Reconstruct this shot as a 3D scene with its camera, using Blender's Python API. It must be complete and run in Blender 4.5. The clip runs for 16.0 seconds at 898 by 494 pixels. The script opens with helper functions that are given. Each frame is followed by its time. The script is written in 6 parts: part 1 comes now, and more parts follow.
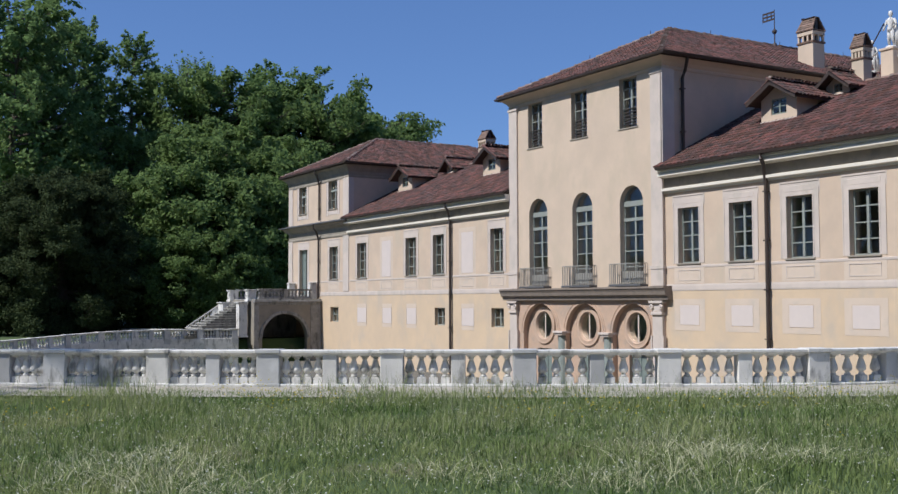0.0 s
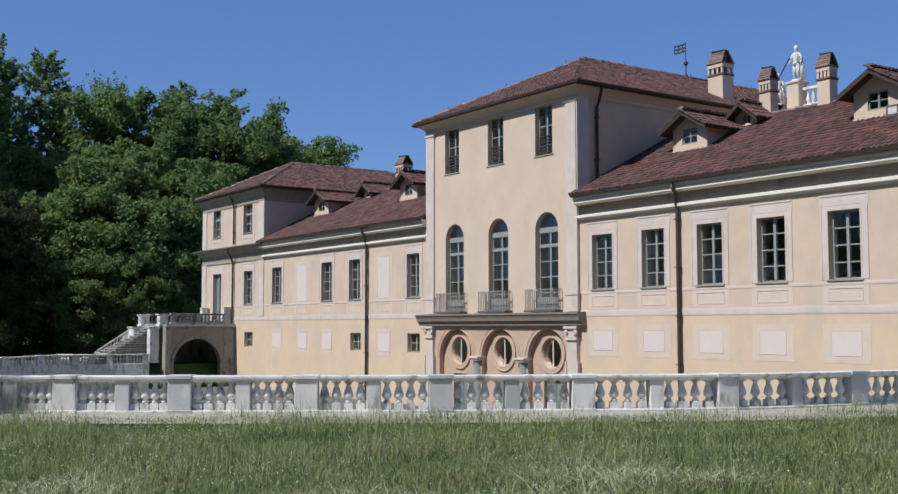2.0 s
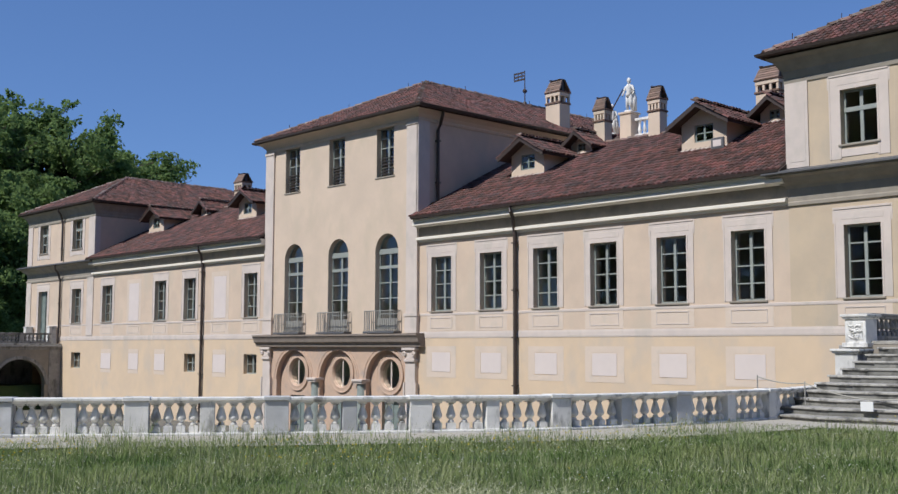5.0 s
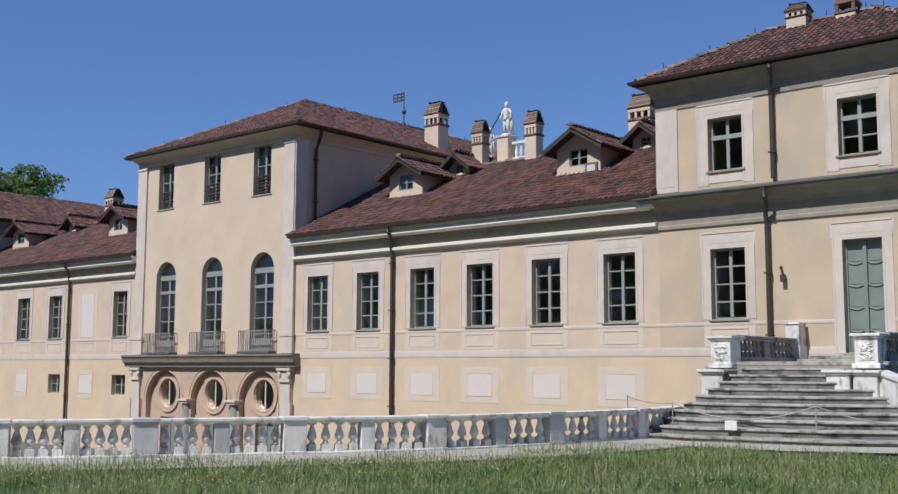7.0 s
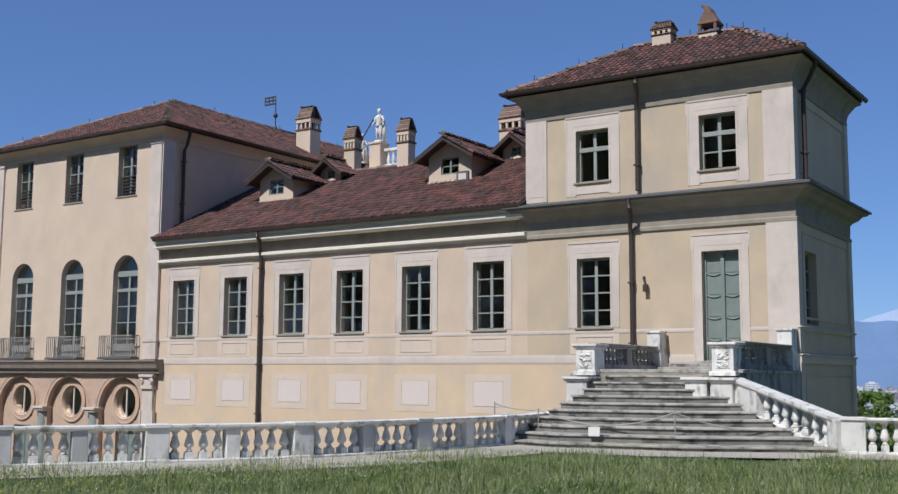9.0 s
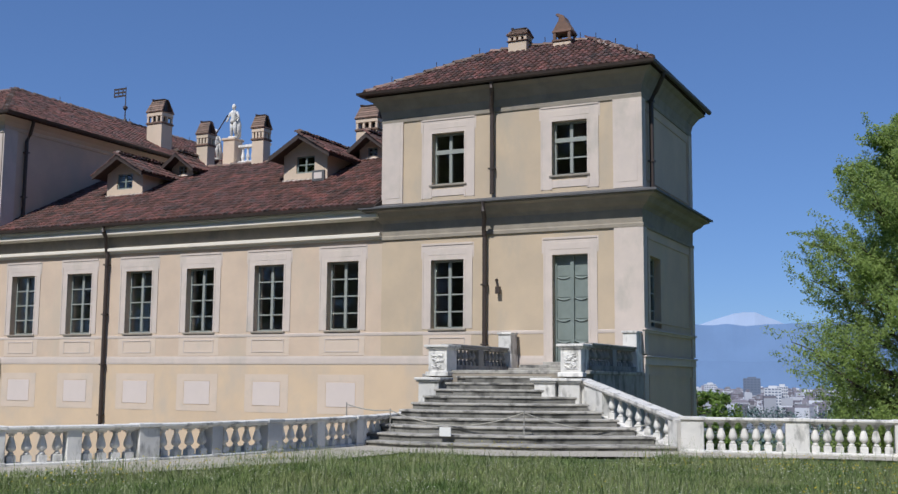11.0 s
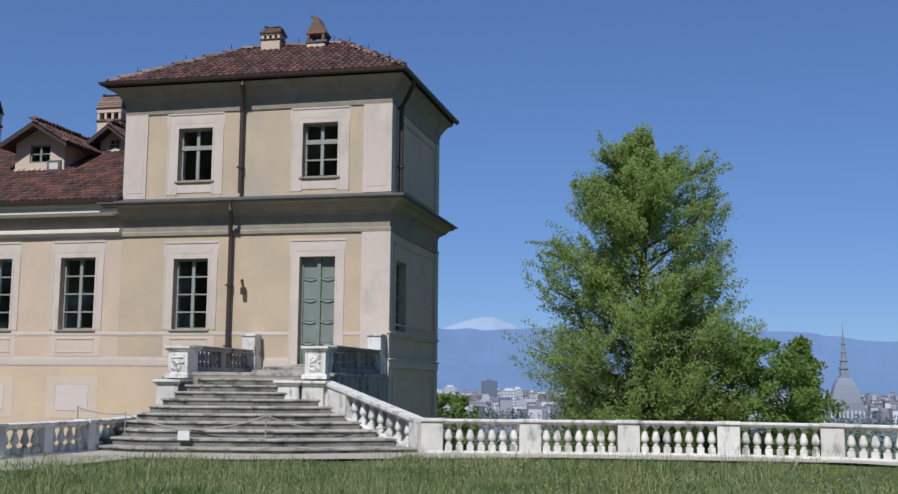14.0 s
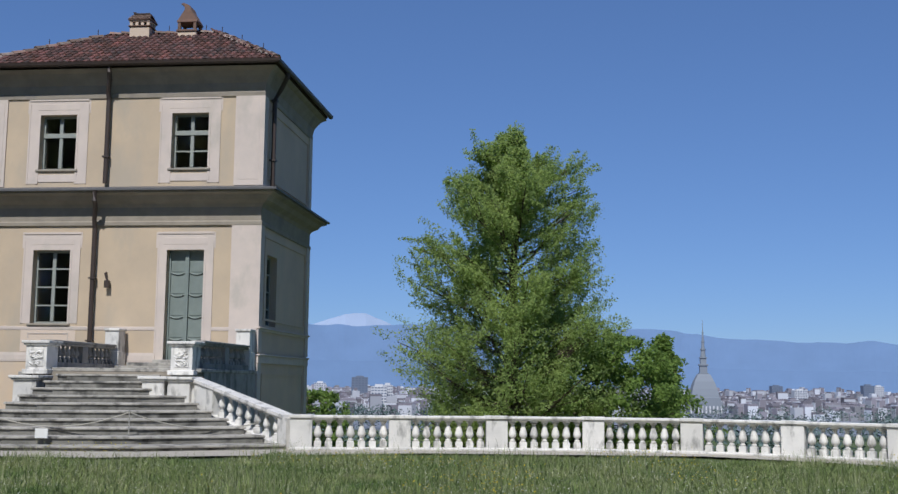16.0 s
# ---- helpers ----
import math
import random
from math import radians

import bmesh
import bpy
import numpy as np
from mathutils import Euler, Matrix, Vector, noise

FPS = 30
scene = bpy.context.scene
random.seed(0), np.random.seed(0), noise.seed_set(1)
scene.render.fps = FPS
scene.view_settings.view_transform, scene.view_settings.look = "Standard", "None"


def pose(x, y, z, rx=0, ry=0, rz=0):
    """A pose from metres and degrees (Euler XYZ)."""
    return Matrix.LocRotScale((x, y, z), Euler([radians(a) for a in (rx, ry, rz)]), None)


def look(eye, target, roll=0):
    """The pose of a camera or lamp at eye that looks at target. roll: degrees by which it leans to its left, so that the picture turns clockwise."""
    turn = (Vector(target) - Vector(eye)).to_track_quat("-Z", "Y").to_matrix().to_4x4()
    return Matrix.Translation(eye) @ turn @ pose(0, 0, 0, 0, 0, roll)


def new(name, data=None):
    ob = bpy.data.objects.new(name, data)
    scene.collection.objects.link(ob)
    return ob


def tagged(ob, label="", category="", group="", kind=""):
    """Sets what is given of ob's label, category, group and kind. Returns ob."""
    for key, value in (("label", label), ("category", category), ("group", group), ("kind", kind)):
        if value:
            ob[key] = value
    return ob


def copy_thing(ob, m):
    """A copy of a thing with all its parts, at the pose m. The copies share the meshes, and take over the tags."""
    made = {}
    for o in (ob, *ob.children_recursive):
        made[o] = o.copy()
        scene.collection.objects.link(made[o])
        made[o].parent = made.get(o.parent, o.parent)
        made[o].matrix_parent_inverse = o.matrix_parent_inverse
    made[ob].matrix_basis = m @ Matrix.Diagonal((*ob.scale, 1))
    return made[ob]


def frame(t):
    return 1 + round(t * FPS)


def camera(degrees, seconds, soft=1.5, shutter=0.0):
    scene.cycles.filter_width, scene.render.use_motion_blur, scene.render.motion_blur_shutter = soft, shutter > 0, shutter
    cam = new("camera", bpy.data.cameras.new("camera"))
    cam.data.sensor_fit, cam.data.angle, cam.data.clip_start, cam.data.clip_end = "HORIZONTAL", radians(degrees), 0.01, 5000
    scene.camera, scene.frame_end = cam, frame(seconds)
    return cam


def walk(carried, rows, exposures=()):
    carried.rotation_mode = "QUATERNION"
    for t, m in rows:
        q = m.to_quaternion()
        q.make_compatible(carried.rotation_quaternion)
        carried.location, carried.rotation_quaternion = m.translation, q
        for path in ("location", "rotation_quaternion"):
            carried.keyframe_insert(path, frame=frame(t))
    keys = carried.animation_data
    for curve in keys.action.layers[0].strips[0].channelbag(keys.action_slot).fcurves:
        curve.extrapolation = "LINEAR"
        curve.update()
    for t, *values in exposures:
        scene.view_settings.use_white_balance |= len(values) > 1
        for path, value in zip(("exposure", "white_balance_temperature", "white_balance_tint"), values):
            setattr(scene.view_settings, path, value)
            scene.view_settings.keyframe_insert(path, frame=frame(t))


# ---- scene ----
cam = camera(44.586, 16.0, soft=1.45)
# the camera stands on a tripod and pans: seconds, tilt, turn to the left, lean
PAN = [(0.0, 92.861, 59.664, -0.161),
       (0.5, 93.159, 58.617, -0.122),
       (1.0, 93.597, 57.541, -0.101),
       (1.5, 93.897, 56.507, -0.07),
       (2.0, 94.17, 55.287, -0.034),
       (2.5, 94.405, 53.988, -0.028),
       (3.0, 94.602, 52.633, 0.02),
       (3.5, 94.798, 51.346, 0.06),
       (6.0, 95.784, 43.632, 0.217),
       (6.5, 96.126, 42.003, 0.203),
       (7.0, 96.366, 40.474, 0.215),
       (7.5, 96.536, 38.877, 0.267),
       (8.0, 96.668, 36.876, 0.294),
       (8.5, 96.724, 35.286, 0.283),
       (9.0, 96.752, 33.676, 0.338),
       (11.5, 96.866, 23.702, 0.46),
       (12.0, 96.911, 21.222, 0.507),
       (12.5, 96.952, 18.872, 0.506),
       (13.0, 96.994, 16.579, 0.496),
       (13.5, 97.031, 14.676, 0.477),
       (14.0, 97.065, 12.807, 0.513),
       (14.5, 97.086, 11.171, 0.483),
       (15.0, 97.095, 9.671, 0.502),
       (15.5, 97.083, 7.995, 0.508),
       (16.0, 96.925, 6.087, 0.553)]
EYE = (0, 0, 1.6)
walk(cam, [(t, pose(*EYE, 0, 0, turn) @ pose(0, 0, 0, tilt) @ pose(0, 0, 0, 0, 0, lean)) for t, tilt, turn, lean in PAN],
     exposures=[(0, -0.02, 6220, 10), (6, -0.05, 6220, 10), (9, -0.1, 6220, 10), (12, -0.17, 6220, 10), (16, -0.22, 6220, 10)])

# ---- light ----
SUN_EL, SUN_AZ = 50.0, 5.5          # height, and turn to the left of the facade's normal
sun_from = Vector((-math.sin(radians(SUN_AZ)) * math.cos(radians(SUN_EL)), -math.cos(radians(SUN_AZ)) * math.cos(radians(SUN_EL)), math.sin(radians(SUN_EL))))
world = bpy.data.worlds.new("world")
scene.world = world
world.use_nodes = True
wn = world.node_tree
sky = wn.nodes.new("ShaderNodeTexSky")
sky.sky_type, sky.sun_disc = "NISHITA", False
sky.sun_elevation, sky.sun_rotation = radians(SUN_EL), radians(180 + SUN_AZ)
sky.altitude, sky.air_density, sky.dust_density, sky.ozone_density = 1500, 1.0, 0.0, 4.0
tint = wn.nodes.new("ShaderNodeMix")
tint.data_type, tint.blend_type = "RGBA", "MULTIPLY"
tint.inputs[0].default_value, tint.inputs[7].default_value = 1.0, (0.655, 0.89, 1.325, 1)
even = wn.nodes.new("ShaderNodeGamma")
even.inputs[1].default_value = 0.66
wn.links.new(sky.outputs[0], even.inputs[0])
wn.links.new(even.outputs[0], tint.inputs[6])
wn.links.new(tint.outputs[2], wn.nodes["Background"].inputs[0])
wn.nodes["Background"].inputs[1].default_value = 0.147
sun = new("sun", bpy.data.lights.new("sun", "SUN"))
sun.data.energy, sun.data.angle, sun.data.color = 4.7, radians(0.53), (1.0, 0.965, 0.91)
sun.matrix_world = look(sun_from * 60, (0, 0, 0))


# ---- materials ----
def surf(name, c1, c2, scale=3.0, rough=0.85, bump=0.15, fine=40.0, stain=None, stain_scale=0.35, stain_cut=0.55, vary=0.0, metal=0.0, streak=1.0):
    """A rough surface of two colours mixed by noise, fine relief, and stains of a third colour; vary: lightness from piece to piece."""
    m = bpy.data.materials.new(name)
    m.use_nodes = True
    nt = m.node_tree
    n, l = nt.nodes, nt.links
    bsdf = n["Principled BSDF"]
    bsdf.inputs["Roughness"].default_value, bsdf.inputs["Metallic"].default_value = rough, metal
    geo = n.new("ShaderNodeNewGeometry")
    stretch = n.new("ShaderNodeMapping")
    stretch.inputs["Scale"].default_value = (1, 1, streak)
    l.new(geo.outputs["Position"], stretch.inputs["Vector"])

    def noise_at(s, detail, source):
        t = n.new("ShaderNodeTexNoise")
        t.inputs["Scale"].default_value, t.inputs["Detail"].default_value, t.inputs["Roughness"].default_value = s, detail, 0.6
        l.new(source, t.inputs["Vector"])
        return t.outputs["Fac"]

    def ramp(source, a, b):
        r = n.new("ShaderNodeMapRange")
        r.inputs[1].default_value, r.inputs[2].default_value = a, b
        l.new(source, r.inputs[0])
        return r.outputs[0]

    def mix(fac, a, b):
        x = n.new("ShaderNodeMix")
        x.data_type = "RGBA"
        for sock, v in ((x.inputs[0], fac), (x.inputs[6], a), (x.inputs[7], b)):
            if isinstance(v, (tuple, float)):
                sock.default_value = (*v, 1) if isinstance(v, tuple) else v
            else:
                l.new(v, sock)
        return x.outputs[2]

    grain = noise_at(fine, 3, geo.outputs["Position"])
    colour = mix(ramp(noise_at(scale, 5, geo.outputs["Position"]), 0.32, 0.68), c1, c2)
    if stain:
        colour = mix(ramp(noise_at(stain_scale, 6, stretch.outputs[0]), stain_cut, stain_cut + 0.17), colour, stain)
    if vary:
        info = n.new("ShaderNodeObjectInfo")
        add = n.new("ShaderNodeMath")
        add.operation = "ADD"
        l.new(info.outputs["Random"], add.inputs[0])
        l.new(geo.outputs["Random Per Island"], add.inputs[1])
        wrap = n.new("ShaderNodeMath")
        wrap.operation = "FRACT"
        l.new(add.outputs[0], wrap.inputs[0])
        hsv = n.new("ShaderNodeHueSaturation")
        value = n.new("ShaderNodeMapRange")
        value.inputs[3].default_value, value.inputs[4].default_value = 1 - vary, 1 + vary
        l.new(wrap.outputs[0], value.inputs[0])
        l.new(value.outputs[0], hsv.inputs["Value"])
        hue = n.new("ShaderNodeMapRange")
        hue.inputs[3].default_value, hue.inputs[4].default_value = 0.5 + vary * 0.02, 0.5 - vary * 0.02
        l.new(wrap.outputs[0], hue.inputs[0])
        l.new(hue.outputs[0], hsv.inputs["Hue"])
        l.new(colour, hsv.inputs["Color"])
        colour = hsv.outputs[0]
    l.new(colour, bsdf.inputs["Base Color"])
    l.new(ramp(grain, -0.6, 1.6), bsdf.inputs["Roughness"]) if rough > 0.95 else None
    if bump:
        b = n.new("ShaderNodeBump")
        b.inputs["Strength"].default_value, b.inputs["Distance"].default_value = bump, 0.02
        l.new(grain, b.inputs["Height"])
        l.new(b.outputs[0], bsdf.inputs["Normal"])
    return m


def leafy(name, c1, c2, vary=0.35, glow=0.3):
    """Leaves: a thin sheet that lets some light through."""
    m = surf(name, c1, c2, 0.6, 0.75, 0.0, vary=vary)
    nt = m.node_tree
    bsdf, out = nt.nodes["Principled BSDF"], nt.nodes["Material Output"]
    thin, both = nt.nodes.new("ShaderNodeBsdfTranslucent"), nt.nodes.new("ShaderNodeMixShader")
    nt.links.new(bsdf.inputs["Base Color"].links[0].from_socket, thin.inputs["Color"])
    both.inputs[0].default_value = glow
    bsdf.inputs["Specular IOR Level"].default_value = 0.08
    nt.links.new(bsdf.outputs[0], both.inputs[1])
    nt.links.new(thin.outputs[0], both.inputs[2])
    nt.links.new(both.outputs[0], out.inputs["Surface"])
    return m


def glazing(name):
    m = bpy.data.materials.new(name)
    m.use_nodes = True
    b = m.node_tree.nodes["Principled BSDF"]
    b.inputs["Base Color"].default_value = (0.75, 0.8, 0.82, 1)
    b.inputs["Roughness"].default_value, b.inputs["IOR"].default_value, b.inputs["Transmission Weight"].default_value = 0.03, 1.45, 1.0
    b.inputs["Specular IOR Level"].default_value = 0.32
    return m


PLASTER = surf("beige ochre plaster", (0.64, 0.50, 0.378), (0.555, 0.435, 0.335), 0.9, 0.9, 0.12, 30, stain=(0.545, 0.45, 0.35), stain_scale=0.7, stain_cut=0.5, streak=0.45)
PLASTER_PAV = surf("olive ochre plaster", (0.56, 0.445, 0.315), (0.485, 0.39, 0.285), 0.9, 0.9, 0.12, 30, stain=(0.45, 0.38, 0.295), stain_scale=0.8, stain_cut=0.5, streak=0.45)
PLASTER_LOW = surf("yellow ochre plaster", (0.665, 0.51, 0.35), (0.60, 0.465, 0.33), 0.8, 0.9, 0.12, 30, stain=(0.55, 0.45, 0.35), stain_scale=0.6, stain_cut=0.5, streak=0.7)
PLASTER_TOWER = surf("cream plaster", (0.655, 0.52, 0.40), (0.575, 0.46, 0.355), 0.7, 0.9, 0.12, 30, stain=(0.55, 0.45, 0.34), stain_scale=0.6, stain_cut=0.52, streak=0.5)
PALE = surf("pale lilac limewash", (0.635, 0.545, 0.48), (0.56, 0.485, 0.435), 1.3, 0.9, 0.1, 30, stain=(0.505, 0.45, 0.395), stain_scale=1.2, stain_cut=0.53, streak=0.6)
PALE_WARM = surf("faded limewash over ochre", (0.65, 0.535, 0.435), (0.61, 0.50, 0.405), 1.5, 0.9, 0.1, 30, stain=(0.56, 0.48, 0.40), stain_scale=1.4, stain_cut=0.55)
PALE_PANEL = surf("pale panel limewash", (0.665, 0.58, 0.535), (0.63, 0.55, 0.51), 1.7, 0.9, 0.1, 30)
STUCCO = surf("grey stucco moulding", (0.325, 0.285, 0.23), (0.255, 0.225, 0.185), 2.0, 0.9, 0.2, 25, stain=(0.22, 0.20, 0.18), stain_scale=1.1, stain_cut=0.55)
# weathered stucco, its colour darkened to carry the cornice's cast shadow
FRIEZE = surf("weathered frieze in cornice shade", (0.27, 0.235, 0.19), (0.21, 0.185, 0.155), 2.0, 0.9, 0.2, 25, stain=(0.15, 0.135, 0.12), stain_scale=0.9)
WHITE = surf("whitewashed moulding", (0.78, 0.72, 0.62), (0.70, 0.65, 0.57), 2.0, 0.85, 0.1, 25)
ROSE = surf("rose stone", (0.55, 0.385, 0.28), (0.48, 0.35, 0.265), 3.0, 0.85, 0.2, 25, stain=(0.36, 0.30, 0.26), stain_scale=1.0)
DARK_STONE = surf("dark ledge stone", (0.27, 0.22, 0.18), (0.20, 0.165, 0.14), 3.0, 0.85, 0.2, 25)
COLUMN = surf("green grey column stone", (0.30, 0.33, 0.30), (0.24, 0.27, 0.25), 3.0, 0.6, 0.1, 25)
MARBLE = surf("weathered white marble", (0.76, 0.735, 0.69), (0.62, 0.605, 0.575), 2.6, 0.75, 0.25, 35, stain=(0.25, 0.245, 0.23), stain_scale=4.5, stain_cut=0.52, vary=0.12, streak=0.4)
# weathered marble, darkened further to put the landing's shade into its colour
GREY_MARBLE = surf("dark weathered shaded marble", (0.36, 0.345, 0.32), (0.26, 0.25, 0.235), 3.0, 0.85, 0.3, 35, stain=(0.12, 0.118, 0.11), stain_scale=2.6, stain_cut=0.5, vary=0.12, streak=0.4)
BLUE_MARBLE = surf("grey veined marble", (0.53, 0.525, 0.515), (0.42, 0.42, 0.415), 2.0, 0.7, 0.2, 35, stain=(0.62, 0.62, 0.62), stain_scale=1.2, stain_cut=0.55, vary=0.12)
# riser tone holds dirt and also the shade under the nosings
RISER_STONE = surf("dirty shaded step riser", (0.25, 0.24, 0.215), (0.16, 0.155, 0.14), 2.5, 0.9, 0.3, 30, stain=(0.06, 0.058, 0.052), stain_scale=2.2, stain_cut=0.48, vary=0.15)
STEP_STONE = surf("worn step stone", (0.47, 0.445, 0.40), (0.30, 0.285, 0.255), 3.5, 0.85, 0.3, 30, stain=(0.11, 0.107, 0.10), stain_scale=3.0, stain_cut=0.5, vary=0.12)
TILE = surf("old clay roof tile", (0.165, 0.068, 0.050), (0.082, 0.045, 0.04), 0.9, 0.9, 0.3, 30, stain=(0.065, 0.05, 0.045), stain_scale=2.4, stain_cut=0.48, vary=0.5)
RIDGE_TILE = surf("mortared ridge tile", (0.24, 0.16, 0.125), (0.15, 0.10, 0.085), 3.0, 0.9, 0.3, 30, stain=(0.30, 0.27, 0.24), stain_scale=3.0, stain_cut=0.5, vary=0.35)
TILE_BED = surf("roof bed", (0.07, 0.045, 0.038), (0.05, 0.035, 0.03), 4.0, 0.95, 0.2, 30)
COPPER = surf("brown painted sheet metal", (0.060, 0.042, 0.034), (0.045, 0.032, 0.028), 4.0, 0.5, 0.05, 30)
LEAD = surf("grey sheet metal", (0.12, 0.12, 0.125), (0.09, 0.09, 0.095), 3.0, 0.55, 0.05, 30)
FRAME_PAINT = surf("grey green window paint", (0.30, 0.32, 0.29), (0.25, 0.27, 0.25), 5.0, 0.6, 0.05, 40)
SHUTTER = surf("grey green shutter paint", (0.21, 0.25, 0.23), (0.17, 0.205, 0.19), 3.0, 0.6, 0.05, 40)
IRON = surf("painted iron", (0.33, 0.32, 0.29), (0.26, 0.25, 0.23), 6.0, 0.6, 0.05, 40)
BRICK_CAP = surf("chimney brick", (0.20, 0.12, 0.085), (0.14, 0.09, 0.07), 6.0, 0.9, 0.3, 30, vary=0.2)
CAP_TILE = surf("brown cap tile", (0.25, 0.165, 0.125), (0.17, 0.115, 0.09), 5.0, 0.9, 0.3, 30, stain=(0.10, 0.08, 0.07), stain_scale=3.0, vary=0.25)
GLASS = glazing("window glass")
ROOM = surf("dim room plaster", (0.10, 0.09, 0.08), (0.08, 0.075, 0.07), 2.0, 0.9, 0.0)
GRAVEL = surf("pale gravel", (0.46, 0.42, 0.35), (0.36, 0.33, 0.28), 6.0, 0.95, 0.5, 60)
COURT_GRAVEL = surf("dark court gravel", (0.17, 0.155, 0.13), (0.12, 0.115, 0.095), 3.0, 0.95, 0.5, 60, stain=(0.09, 0.10, 0.06), stain_scale=0.5)
BARK = surf("bark", (0.13, 0.10, 0.075), (0.08, 0.065, 0.05), 8.0, 0.9, 0.5, 30)


# ---- small builders ----
def mesh_of(bm, name, smooth=False):
    me = bpy.data.meshes.new(name)
    bmesh.ops.recalc_face_normals(bm, faces=bm.faces)
    if smooth:
        for f in bm.faces:
            f.smooth = True
    bm.to_mesh(me)
    bm.free()
    return me


def put(name, me, material, parent=None, at=None, label=""):
    """Links a mesh as one object, at a place in the world, under a parent."""
    ob = new(name, me)
    if material and not me.materials:
        me.materials.append(material)
    ob.matrix_basis = at if at is not None else Matrix()
    if parent is not None:
        ob.parent = parent
        ob.matrix_parent_inverse = parent.matrix_basis.inverted()
    return tagged(ob, label)


def part(name, bm, material, parent, label="", at=None, smooth=False):
    return put(name, mesh_of(bm, name, smooth), material, parent, at, label)


def thing(name, label, category, at=None, group="", kind=""):
    """An empty at the base of a thing, to carry its parts."""
    ob = new(name)
    ob.matrix_basis = at if at is not None else Matrix()
    return tagged(ob, label, category, group, kind)


def box(bm, x0, x1, y0, y1, z0, z1, bevel=0.0):
    vs = [bm.verts.new(p) for p in ((x0, y0, z0), (x1, y0, z0), (x1, y1, z0), (x0, y1, z0), (x0, y0, z1), (x1, y0, z1), (x1, y1, z1), (x0, y1, z1))]
    fs = [bm.faces.new([vs[i] for i in q]) for q in ((3, 2, 1, 0), (4, 5, 6, 7), (0, 1, 5, 4), (1, 2, 6, 5), (2, 3, 7, 6), (3, 0, 4, 7))]
    if bevel:
        bmesh.ops.bevel(bm, geom=list({e for f in fs for e in f.edges}), offset=bevel, segments=1, affect="EDGES")
    return bm


def boxes(*rows, bevel=0.0):
    bm = bmesh.new()
    for r in rows:
        box(bm, *r, bevel=bevel)
    return bm


def prism(bm, outline, y0, y1):
    """A solid from an outline in x and z, between y0 and y1."""
    a = [bm.verts.new((x, y0, z)) for x, z in outline]
    b = [bm.verts.new((x, y1, z)) for x, z in outline]
    bm.faces.new(a), bm.faces.new(b[::-1])
    for i in range(len(a)):
        j = (i + 1) % len(a)
        bm.faces.new((a[j], a[i], b[i], b[j]))
    return bm


def slab(bm, outline, z0, z1):
    """A solid from an outline in x and y, between z0 and z1."""
    a = [bm.verts.new((x, y, z0)) for x, y in outline]
    b = [bm.verts.new((x, y, z1)) for x, y in outline]
    bm.faces.new(a[::-1]), bm.faces.new(b)
    for i in range(len(a)):
        j = (i + 1) % len(a)
        bm.faces.new((a[i], a[j], b[j], b[i]))
    return bm


def lathe(profile, segs=10, at=(0, 0, 0), bm=None):
    bm = bm or bmesh.new()
    rings = [[bm.verts.new((at[0] + r * math.cos(2 * math.pi * k / segs), at[1] + r * math.sin(2 * math.pi * k / segs), at[2] + z)) for k in range(segs)] for r, z in profile]
    for a, b in zip(rings, rings[1:]):
        for k in range(segs):
            bm.faces.new((a[k], a[(k + 1) % segs], b[(k + 1) % segs], b[k]))
    bm.faces.new(rings[0][::-1]), bm.faces.new(rings[-1])
    return bm


def sweep(bm, section, path):
    """A section of (out, up) carried along a path of (x, y, z); out is to the right of the way."""
    rings = []
    for i, p in enumerate(path):
        a, b = Vector(path[max(i - 1, 0)]), Vector(path[min(i + 1, len(path) - 1)])
        way = (b - a).to_2d().normalized()
        miter = 1.0
        if 0 < i < len(path) - 1:
            w0 = (Vector(p) - a).to_2d().normalized()
            miter = 1 / max(0.4, w0.dot(way))
        side = Vector((way.y, -way.x))
        rings.append([bm.verts.new((p[0] + side.x * o * miter, p[1] + side.y * o * miter, p[2] + u)) for o, u in section])
    n = len(section)
    for a, b in zip(rings, rings[1:]):
        for k in range(n):
            bm.faces.new((a[k], b[k], b[(k + 1) % n], a[(k + 1) % n]))
    bm.faces.new(rings[0]), bm.faces.new(rings[-1][::-1])
    return bm


def tube(bm, path, r, segs=8):
    """A round bar along a path in space."""
    rings = []
    for i, p in enumerate(path):
        way = (Vector(path[min(i + 1, len(path) - 1)]) - Vector(path[max(i - 1, 0)])).normalized()
        u = way.orthogonal().normalized() if abs(way.z) < 0.98 else Vector((1, 0, 0))
        u = (u - way * u.dot(way)).normalized()
        v = way.cross(u)
        rr = r[i] if isinstance(r, (list, tuple)) else r
        rings.append([bm.verts.new(Vector(p) + (u * math.cos(2 * math.pi * k / segs) + v * math.sin(2 * math.pi * k / segs)) * rr) for k in range(segs)])
    for a, b in zip(rings, rings[1:]):
        s = min(range(segs), key=lambda q: (a[0].co - b[q].co).length)
        for k in range(segs):
            bm.faces.new((a[k], a[(k + 1) % segs], b[(k + 1 + s) % segs], b[(k + s) % segs]))
    bm.faces.new(rings[0][::-1]), bm.faces.new(rings[-1])
    return bm


